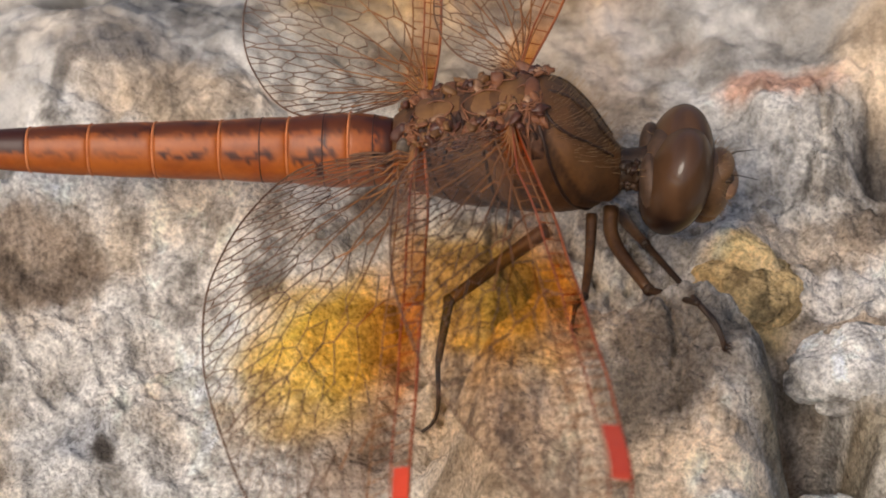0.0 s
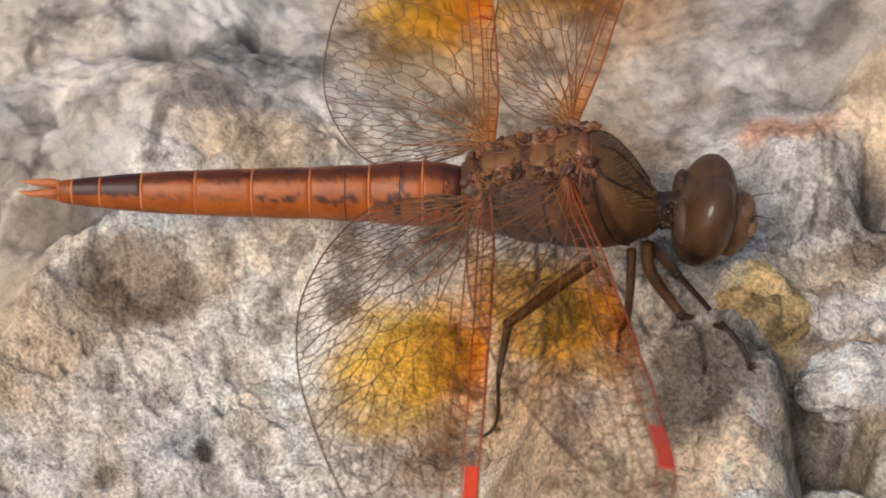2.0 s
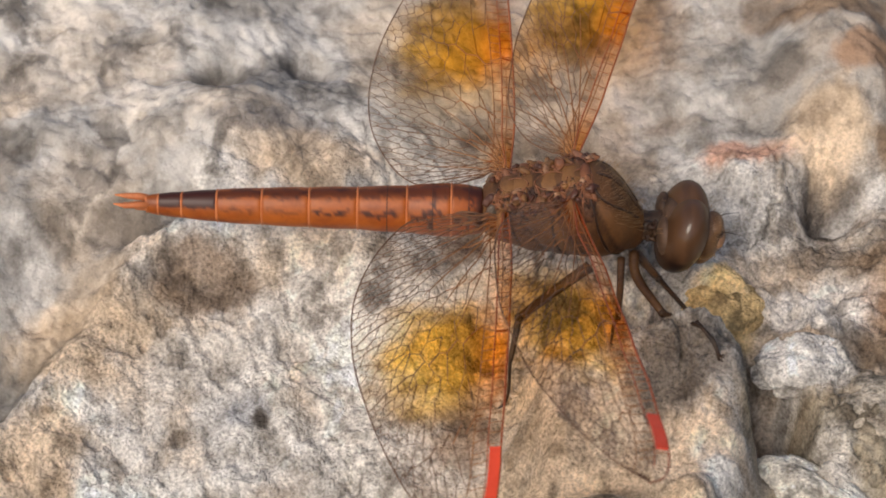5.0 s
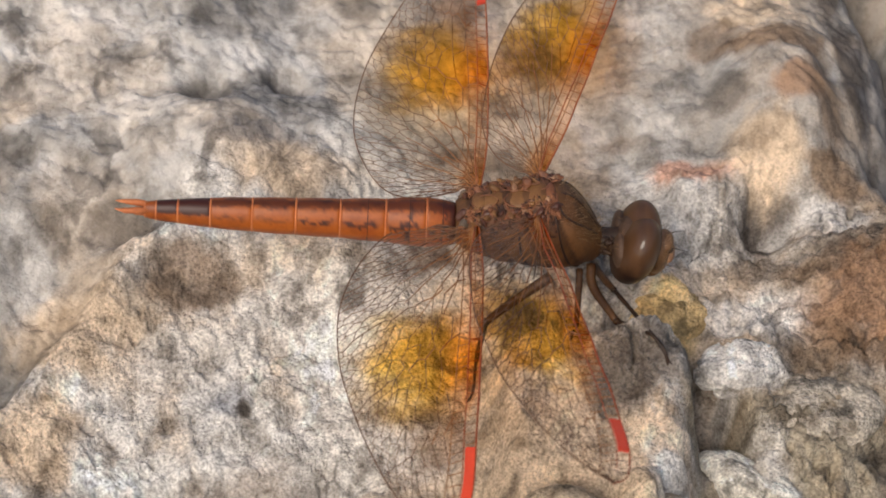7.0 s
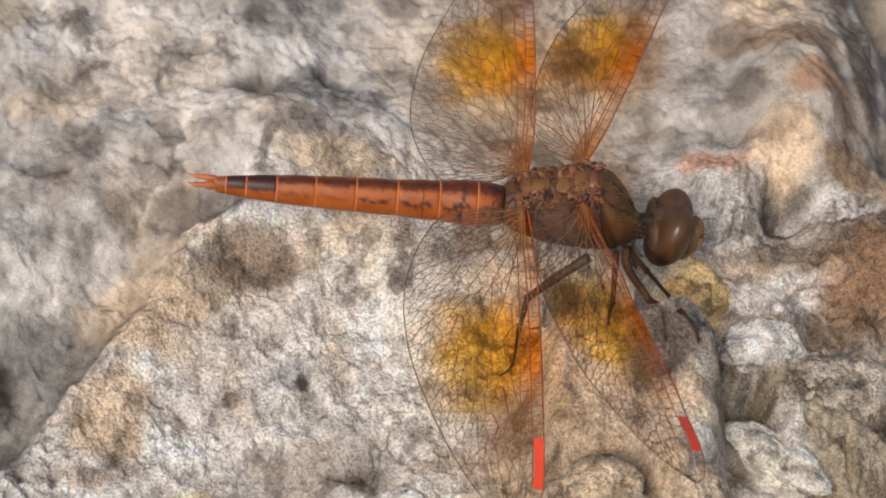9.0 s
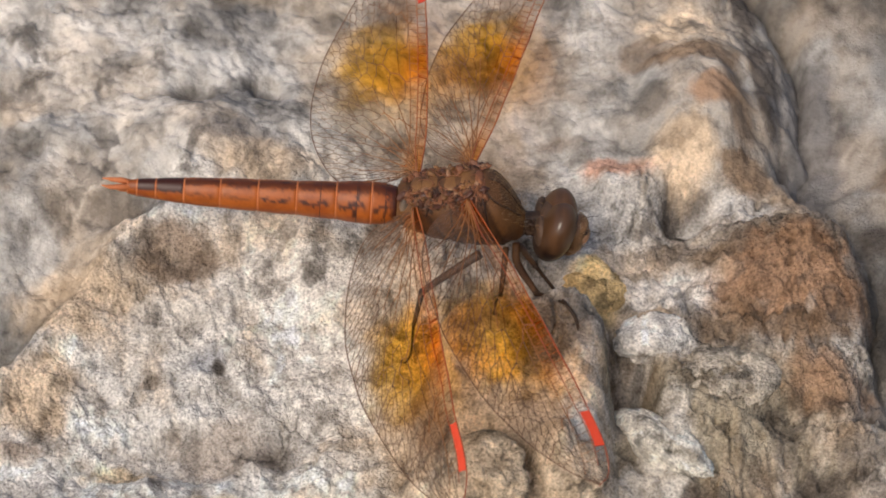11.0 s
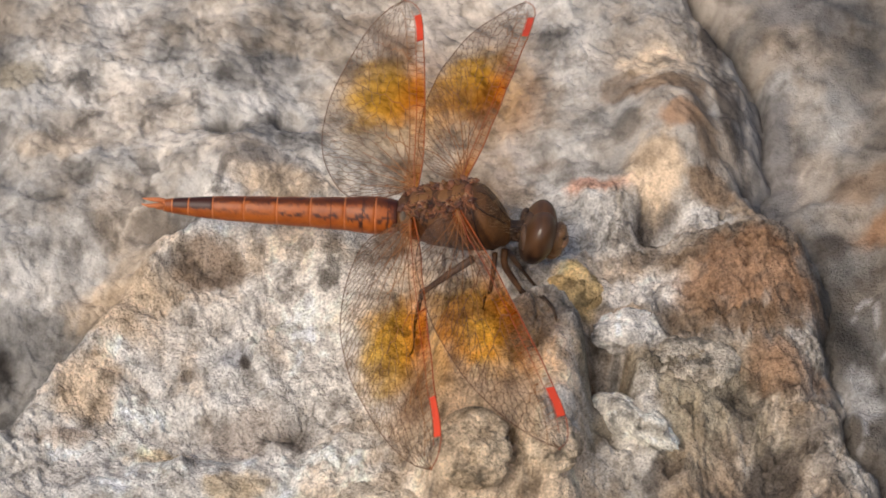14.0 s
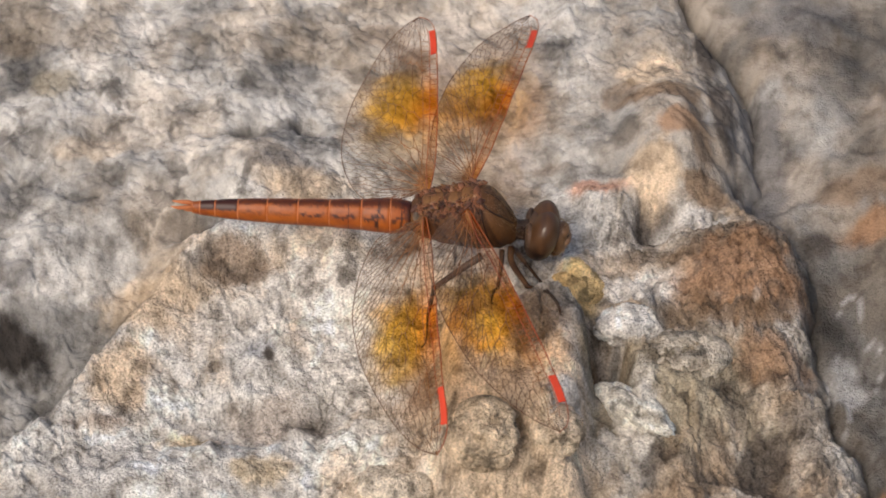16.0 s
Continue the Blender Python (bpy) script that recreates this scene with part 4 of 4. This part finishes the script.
def leg(root, name, joints, radii, label, spines=True):
    """One leg as a thing of three parts: thigh, shin and foot, through its joints."""
    rng = random.Random(len(name) + int(100 * abs(joints[0][0])))
    thigh = part(name, mesh_of(name, *tube(along3(joints[:3], 14), [radii[0] * (1.05 - 0.35 * k / 13) for k in range(14)], 10), LEG), root, label)
    part("knee", mesh_of("knee", *ball(joints[2], (radii[0] * 0.82,) * 3, 12, 8), LEG_DARK), thigh)
    shin = along3(joints[2:4] if len(joints) < 6 else joints[2:4], 14)
    part("shin", mesh_of("shin", *tube(shin, [radii[1] * (1 - 0.3 * k / 13) for k in range(14)], 8), LEG_DARK), thigh, "thin dark spiny shin")
    foot = along3(joints[3:], 12)
    part("foot", mesh_of("foot", *tube(foot, [radii[2] * (1 - 0.4 * k / 11) for k in range(12)], 7), LEG_DARK), thigh, "black jointed foot")
    tip = Vector(foot[-1])
    for s in (-1, 1):
        part("claw", mesh_of("claw", *tube([tip, tip + Vector((0.15, 0.08 * s, 0.03)), tip + Vector((0.26, 0.12 * s, -0.09))], [0.04, 0.03, 0.008], 5), LEG_DARK), thigh)
    if spines:
        places = []
        way = Vector(shin[-1]) - Vector(shin[0])
        for k in range(9):
            p = Vector(shin[1 + k])
            for s in (-1, 1):
                side = way.cross(Vector((0, s, 0.35))).normalized()
                places.append((p, side + way.normalized() * 0.7 + Vector((0, 0.2 * s, 0)), rng.uniform(0.3, 0.5)))
        for k in range(8):
            p = Vector(joints[0]).lerp(Vector(joints[2]), 0.2 + 0.1 * k)
            places.append((p, Vector((rng.uniform(-1, 1), -0.6, rng.uniform(-1, 1))), 0.3))
        hairs("spines", places, rng, thigh, LEG_DARK, 0.016)


LEGS = [
    ("fore_leg", [(1.85, -0.6, -2.44), (1.95, -1.86, -2.89), (3.21, -4.1, -3.08), (4.9, -6.2, -1.47), (5.5, -7.04, -1.77), (5.78, -7.6, -2.36)], (0.29, 0.16, 0.11)),
    ("fore_leg", [(2.18, 0.2, -3.56), (2.57, -0.72, -3.35), (3.1, -2.1, -2.78), (4.86, -5.94, -1.67), (5.46, -6.87, -1.64), (5.82, -7.48, -2.2)], (0.24, 0.14, 0.10)),
    ("middle_leg", [(1.15, -1.2, -2.2), (1.08, -2.78, -2.79), (0.91, -4.63, -2.87), (0.59, -5.69, -2.29), (0.48, -6.48, -2.63)], (0.21, 0.12, 0.09)),
    ("hind_leg", [(-0.42, -1.4, -2.68), (-2.3, -2.45, -3.55), (-4.04, -3.77, -4.07), (-4.45, -5.35, -5.67), (-4.59, -6.29, -7.74), (-5.64, -6.66, -8.62)], (0.31, 0.19, 0.10)),
]


# ---- wings: u from the hinge to the tip, v from the front edge back ----
HIND_FRONT = [(0.0, 0.0), (4.0, -0.25), (9.0, -0.2), (14.0, 0.0), (18.5, 0.30), (20.2, 0.85), (21.0, 1.8)]
HIND_BACK = [(0.0, 0.6), (-0.8, 2.8), (-0.5, 4.9), (1.6, 6.4), (5.0, 7.4), (9.3, 7.3), (13.6, 6.2), (17.4, 4.7), (19.8, 3.2), (21.0, 1.8)]
FORE_FRONT = [(0.0, 0.0), (5.0, -0.25), (11.0, -0.15), (16.8, 0.1), (20.8, 0.45), (22.9, 1.1), (23.6, 2.0)]
FORE_BACK = [(0.0, 0.56), (0.9, 2.82), (3.0, 4.42), (6.0, 5.17), (10.0, 5.6), (14.5, 5.36), (18.5, 4.52), (22.0, 3.01), (23.6, 1.88)]


def along(points, n):
    return along3([(*p, 0) for p in points], n)[:, :2]


def wing_surface(u, v, droop):
    """Height of the wing's skin: pleats near the front, a slight droop to the tip."""
    pleat = 0.20 * math.sin(2 * math.pi * min(v, 1.6) / 0.8) * math.exp(-max(v, 0) / 1.2) * max(0.0, 1 - u / 20)
    return pleat - droop * u * u - 0.004 * max(v - 1.5, 0) ** 2 + 0.05 * math.sin(1.3 * u + 0.8 * v) * min(1.0, u / 6)


def pigment(u, v, spec):
    """Stain of the membrane at a place: what it lets through, and how dense it is."""
    cu, cv, ru, rv = spec["amber"]
    wob = 0.30 * noise.fractal(Vector((u * 0.55, v * 0.55, 3.1 + cu)), 0.8, 2.0, 6)
    amber = float(smooth(1.3, 0.30, math.hypot((u - cu) / ru, (v - cv) / rv) + wob))
    base = 0.55 * float(smooth(4.5, 0.5, u)) * float(smooth(2.2, 0.4, v)) + 0.35 * float(smooth(1.4, 0.2, v)) * float(smooth(15, 8, u))
    amber = max(amber, base)
    smoke = 0.0
    for su, sv, r, k in spec["smoke"]:
        smoke = max(smoke, k * float(smooth(1.3, 0.2, math.hypot(u - su, v - sv) / r + 1.6 * wob)))
    veil = 0.10 * float(smooth(spec["amber"][0] + 2.5, spec["amber"][0] + 5, u))
    clear, orange, deep, brown = Vector((0.97, 0.96, 0.945)), Vector((1.0, 0.64, 0.11)), Vector((1.0, 0.42, 0.045)), Vector((0.36, 0.24, 0.17))
    rich = orange.lerp(deep, float(smooth(2.4, 0.2, v)))
    c = clear.lerp(rich, min(amber, 1.0)).lerp(brown, min(1.0, smoke + veil))
    return (*c, min(1.0, max(amber, 0.6 * smoke, 0.5 * veil)))


def wing(name, front, back, side, spec, parent, seed, droop):
    rng = random.Random(seed)
    n, rows = 130, 30
    fr, bk = along(front, n), along(back, n)
    tip = front[-1][0]

    def place(s, q):
        i = min(max(s, 0.0), 1.0) * (n - 1)
        k = min(int(i), n - 2)
        f = i - k
        a, b = fr[k] + (fr[k + 1] - fr[k]) * f, bk[k] + (bk[k + 1] - bk[k]) * f
        p = a + (b - a) * q
        return float(p[0]), float(p[1])

    def put(u, v, lift=0.0):
        return (-v, side * u, wing_surface(u, v, droop) + lift)

    verts, faces, colours = [], [], []
    for i in range(n):
        for j in range(rows + 1):
            u, v = fr[i] + (bk[i] - fr[i]) * j / rows
            verts.append(put(u, v))
            colours.append(pigment(u, v, spec))
    for i in range(n - 1):
        for j in range(rows):
            f = (i * (rows + 1) + j, (i + 1) * (rows + 1) + j, (i + 1) * (rows + 1) + j + 1, i * (rows + 1) + j + 1)
            faces.append(f if side < 0 else f[::-1])
    me = mesh_of(name, verts, faces, MEMBRANE)
    col = me.color_attributes.new("pigment", "FLOAT_COLOR", "POINT")
    col.data.foreach_set("color", np.array([(*c[:3], 1.0) for c in colours], np.float32).ravel())
    me.attributes.new("density", "FLOAT", "POINT").data.foreach_set("value", np.array([c[3] for c in colours], np.float32))
    blade = part(name, me, parent, "clear net-veined wing with an amber patch")

    def line(points, radius, taper=1.0, sides=6):
        m = len(points)
        return tube([put(u, v) for u, v in points], [radius * (1 - (1 - taper) * k / (m - 1)) for k in range(m)], sides)

    # edges
    half = int(0.47 * n)
    part("front_edge", mesh_of("front_edge", *line(fr[: half + 1], 0.055, 0.85), VEIN_RUST), blade, "rusty front vein")
    part("front_edge", mesh_of("front_edge", *line(fr[half:], 0.06, 0.6), VEIN_RED if side < 0 else VEIN_RUST), blade, "front vein towards the wing tip")
    part("rear_edge", mesh_of("rear_edge", *line(bk[::2], 0.036, 1.0, 5), VEIN), blade, "thin brown wing margin")
    # long veins that run beside the front edge, and those that fan out to the rear edge
    nodus = spec["nodus"]
    f_at = lambda u: float(np.interp(u, fr[:-8, 0], fr[:-8, 1]))  # noqa: E731
    lines = [[(u, f_at(u) + 0.38 * min(1, 0.35 + u / 3) * (1 if u < nodus - 1 else max(0.0, nodus - u))) for u in np.linspace(0.2, nodus, 18)],
             [(u, f_at(u) + 0.62 * min(1, 0.3 + u / 4)) for u in np.linspace(0.2, tip - 1.4, 34)],
             [(u, f_at(u) + 0.95 + 0.022 * u) for u in np.linspace(1.0, tip - 1.1, 34)]]
    for k, pts in enumerate(lines):
        part("long_vein", mesh_of("long_vein", *line(pts, (0.030, 0.040, 0.032)[k], 0.65), (VEIN_ORANGE, VEIN_RED if side < 0 else VEIN_RUST, VEIN_ORANGE)[k]), blade)
    # stout veins that fan out from the hinge
    for k, (u1, v1) in enumerate(spec["roots"]):
        bow = 0.25 * v1
        pts = [(1.25 * u1 * t, 1.25 * v1 * t ** 1.5 + bow * t * (1 - t) + 0.2) for t in np.linspace(0.02, 1, 14)]
        part("root_vein", mesh_of("root_vein", *line(pts, 0.044, 0.42), VEIN_ORANGE), blade, "stout orange vein at the wing root")
    # ladder of cross veins in the front strip
    ladder = []
    u = 1.0
    while u < tip - 2.2:
        a = f_at(u)
        ladder.append(line([(u, a), (u + 0.06, a + 0.62)], 0.024, 1.0, 4))
        ladder.append(line([(u + 0.35, a + 0.62), (u + 0.5, a + 0.97 + 0.022 * u)], 0.022, 1.0, 4))
        u += rng.uniform(0.7, 1.0) if u < nodus else rng.uniform(0.5, 0.8)
    ladder.append(line([(nodus - 0.15, f_at(nodus)), (nodus, f_at(nodus) + 0.6), (nodus - 0.25, f_at(nodus) + 1.2)], 0.05, 0.8, 6))
    tagged(part("cross_vein_net", mesh_of("cross_vein_net", *joined(*ladder), VEIN_ORANGE), blade, "short cross veins of the front strip"), kind="stuff")
    # rays that sweep back from the front strip and fork towards the rear edge, tied by short cross veins into a net of cells
    rays, steps, q0 = spec["rays"], spec["steps"], spec["strip"]
    wander = [[rng.uniform(-1, 1) for _ in range(steps + 1)] for _ in range(rays + 1)]

    def ray_at(k, m, shift=0.0):
        q = (m + 0.45 * wander[k][m] * (0 < m < steps)) / steps
        end = 0.03 + 0.965 * (k + shift + 0.28 * wander[k][m] * (m < steps)) / rays
        s0 = end ** 2.2
        return place(s0 + (end - s0) * q ** 0.85, q0 + (1 - q0) * q)

    def starts(k):
        return 0 if k % 8 == 0 else int(0.10 * steps) if k % 4 == 0 else int(0.34 * steps) if k % 2 == 0 else int(0.60 * steps)

    net, knots = [], {}
    for m in range(steps + 1):
        there = [k for k in range(rays + 1) if starts(k) <= m]
        for p, k in enumerate(there):
            span = there[min(p + 1, len(there) - 1)] - k or 1
            toward = 0.22 * span * (1 if (m + p) % 2 == 0 else -1) * (0 < m < steps) * (0.35 if k % 8 == 0 else 1)
            knots[k, m] = ray_at(k, m, toward)
        for p, (a, b) in enumerate(zip(there, there[1:])):
            if (m + p) % 2 == 0 and 0 < m < steps:
                net.append(line([knots[a, m], knots[b, m]], 0.023, 0.95, 4))
    for k in range(rays + 1):
        m = starts(k)
        path = [knots[k, j] for j in range(m, steps + 1)]
        if m > 0 and (k - 1, m - 1) in knots:
            path = [knots[k - 1, m - 1]] + path
        if k % 8 == 0:
            half_way = len(path) // 3
            part("long_vein", mesh_of("long_vein", *line(path[: half_way + 1], 0.036, 0.9), VEIN_ORANGE), blade)
            part("long_vein", mesh_of("long_vein", *line(path[half_way:], 0.031, 0.85), VEIN), blade)
        else:
            net.append(line(path, 0.025, 0.9, 4))
    tagged(part("vein_net", mesh_of("vein_net", *joined(*net), VEIN), blade, "fine brown net of wing veins"), kind="stuff")
    # stigma
    a, b = spec["stigma"]
    us = np.linspace(a, b, 9)
    top = [put(u, f_at(u) + 0.02, 0.05) for u in us] + [put(u - 0.12, f_at(u) + 0.52, 0.05) for u in us[::-1]]
    low = [put(u, f_at(u) + 0.02, -0.05) for u in us] + [put(u - 0.12, f_at(u) + 0.52, -0.05) for u in us[::-1]]
    m = len(top)
    faces = [tuple(range(m)), tuple(range(2 * m - 1, m - 1, -1))] + [(k, (k + 1) % m, m + (k + 1) % m, m + k) for k in range(m)]
    part("stigma", mesh_of("stigma", top + low, faces, STIGMA, False), blade, "bright red wing stigma")
    return blade


HIND = {"amber": (10.2, 2.4, 4.6, 4.2), "smoke": ((15.6, 1.9, 2.4, 0.62), (2.6, 2.0, 1.25, 0.75), (12.8, 5.3, 2.0, 0.3), (9.0, 6.0, 1.2, 0.25)), "nodus": 9.0,
        "stigma": (16.2, 19.1), "roots": ((7.5, 1.9), (6.0, 2.6), (4.6, 3.0), (3.4, 3.3), (2.0, 3.4), (0.6, 3.3), (-0.3, 2.7)), "rays": 48, "steps": 15, "strip": 0.15}
FORE = {"amber": (10.6, 2.2, 5.0, 4.4), "smoke": ((9.2, 3.9, 2.3, 0.55), (7.6, 1.8, 1.6, 0.3), (17.5, 3.0, 2.4, 0.25)), "nodus": 11.0,
        "stigma": (18.3, 21.0), "roots": ((8.5, 1.9), (7.0, 2.4), (5.4, 2.8), (3.8, 2.9), (2.4, 2.7)), "rays": 46, "steps": 12, "strip": 0.18}

dragonfly = tagged(new("dragonfly"), "orange-red dragonfly with amber-patched clear wings perched on the rock", "dragonfly")
abdomen(dragonfly)
thorax(dragonfly)
dragonfly_head = head(dragonfly)
for leg_name, leg_joints, leg_radii in LEGS:
    leg(dragonfly, leg_name, leg_joints, leg_radii, "thin brown jointed leg")
WINGS = {}
for wing_name, wing_front, wing_back, wing_spec, wing_side, hinge, droop in (
        ("hind_wing", HIND_FRONT, HIND_BACK, HIND, -1, (-4.77, -1.60, 1.55), 0.0066), ("fore_wing", FORE_FRONT, FORE_BACK, FORE, -1, (-1.47, -1.54, 2.50), -0.0019),
        ("hind_wing", HIND_FRONT, HIND_BACK, HIND, 1, (-4.66, 1.40, 1.45), -0.0014), ("fore_wing", FORE_FRONT, FORE_BACK, FORE, 1, (-1.29, 1.90, 1.85), 0.0054)):
    blade = wing(wing_name, wing_front, wing_back, wing_side, wing_spec, dragonfly, 40 + 7 * wing_side + len(WINGS), droop)
    blade.location = [MM * c for c in hinge]
    WINGS[wing_name, wing_side] = (blade, hinge)
cam.data.dof.use_dof, cam.data.dof.focus_object, cam.data.dof.aperture_fstop = True, dragonfly, 120.0


# ---- what moves: the body on its feet, the wings on their hinges, the head on its neck ----
BODY = [(0, 0.03, -0.97, 0.25, -2.47), (0.5, -0.00, -0.96, 0.26, -2.48), (1, 0.02, -0.99, 0.51, -2.40), (1.5, 0.05, -1.00, 0.32, -2.47), (2, 0.06, -0.98, 0.20, -2.50), (2.5, 0.08, -1.00, 0.17, -2.58), (3, 0.09, -0.98, -0.03, -2.59), (3.5, 0.14, -0.96, -0.24, -2.70), (3.7, 0.12, -0.96, -0.14, -2.69), (5.8, 0.16, -1.21, 0.22, -2.94), (6, 0.11, -1.19, 0.31, -2.89), (6.5, 0.13, -1.22, 0.37, -2.94), (7, 0.21, -1.26, 0.10, -3.09), (7.5, 0.37, -1.38, 0.33, -3.41), (8, 0.30, -1.32, 0.53, -3.25), (8.1, 0.33, -1.02, 1.90, -3.30), (8.5, 0.37, -1.05, 1.87, -3.42), (9, 0.38, -1.03, 1.98, -3.46), (9.1, 0.38, -1.20, 1.30, -3.40), (9.2, 0.39, -1.37, 0.90, -3.30), (9.5, 0.39, -1.38, 0.90, -3.31), (10, 0.09, -1.16, 1.37, -3.02), (12.5, -0.18, -1.22, 1.02, -2.86), (13, -0.15, -1.20, 1.06, -2.89), (13.5, -0.21, -1.11, 0.95, -2.88), (14, -0.11, -1.21, 1.00, -2.91), (14.5, -0.19, -1.18, 0.93, -2.90), (15, -0.35, -1.06, 0.88, -2.86), (15.5, -0.31, -1.14, 0.49, -2.89), (16, -0.20, -1.11, 0.55, -2.92)]
NEAR_HIND = [(0, -14.5, -13.0, 4.6), (3.0, -16.4, -9.4, 1.4), (7.0, -14.1, -13.1, 0.7), (8.0, -14.1, -13.1, 0.7), (8.1, -11.9, -13.4, 1.2), (8.2, -6.7, -14.0, 2.4), (9.0, -6.7, -14.0, 2.4), (9.1, -0.4, -37.0, 3.2), (9.2, 6.0, -60.0, 4.0), (9.6, 6.0, -60.0, 4.0), (10.0, 5.3, -52.1, 5.9), (10.2, 4.0, -50.9, 6.2), (12.5, -3.4, -44.4, 7.8), (16.0, -1.9, -37.1, 5.5)]
NEAR_FORE = [(0, -13.5, 8.8, 9.9), (3.0, -16.7, 13.4, 6.1), (7.0, -15.8, 9.9, 6.9), (8.0, -15.8, 9.9, 6.9), (8.1, -14.0, 11.9, 8.1), (8.2, -9.9, 16.5, 10.8), (9.0, -9.9, 16.5, 10.8), (9.1, -7.8, 2.0, 18.6), (9.2, -6.1, -9.9, 25.0), (9.6, -6.1, -9.9, 25.0), (10.0, -2.6, -5.5, 24.4), (10.2, -2.2, -5.4, 24.3), (12.5, -0.2, -4.6, 23.6), (16.0, -0.5, -3.2, 22.7)]
FAR_HIND = [(0, -6.6, -4.3, 3.1), (3.0, -5.7, -6.0, 3.1), (7.0, -6.9, -6.1, -1.7), (8.0, -6.9, -6.1, -1.7), (8.1, -6.5, -8.0, -1.9), (8.2, -5.6, -12.4, -2.4), (9.0, -5.6, -12.4, -2.4), (9.1, -5.8, -17.6, -2.0), (9.2, -5.9, -21.8, -1.7), (9.6, -5.9, -21.8, -1.7), (10.0, -3.4, -15.1, -1.7), (10.2, -2.9, -13.7, -1.2), (12.5, 0.2, -5.9, 1.6), (16.0, -1.5, -9.5, 0.7)]
FAR_FORE = [(0, 1.3, -8.3, -13.9), (3.0, 4.3, -10.5, -13.6), (7.0, 3.8, -9.7, -18.3), (8.0, 3.8, -9.7, -18.3), (8.1, 2.3, -10.0, -18.9), (8.2, -1.3, -10.8, -20.2), (9.0, -1.3, -10.8, -20.2), (9.1, -1.1, -13.2, -18.7), (9.2, -1.0, -15.2, -17.4), (9.6, -1.0, -15.2, -17.4), (10.0, 0.3, -10.8, -17.3), (10.2, 0.7, -10.4, -16.7), (12.5, 2.7, -8.3, -13.6), (16.0, 1.8, -8.1, -13.3)]
NOD = [(0, 0, 0, 0), (9.0, 0, 0, 0), (9.1, 12, 0, -22), (9.2, 0, 0, -2), (9.3, 0, 0, 0), (16.0, 0, 0, 0)]


def motions():
    walk(dragonfly, [(t, pose(MM * x, 0.0016, MM * z, 8, ry, rz)) for t, x, z, ry, rz in BODY])
    for key, rows in ((("hind_wing", -1), NEAR_HIND), (("fore_wing", -1), NEAR_FORE), (("hind_wing", 1), FAR_HIND), (("fore_wing", 1), FAR_FORE)):
        blade, hinge = WINGS[key]
        walk(blade, [(t, pose(*[MM * c for c in hinge], rx, ry, rz)) for t, rx, ry, rz in rows])
    walk(dragonfly_head, [(t, pose(*[MM * c for c in HEAD], rx, ry, rz)) for t, rx, ry, rz in NOD])


motions()
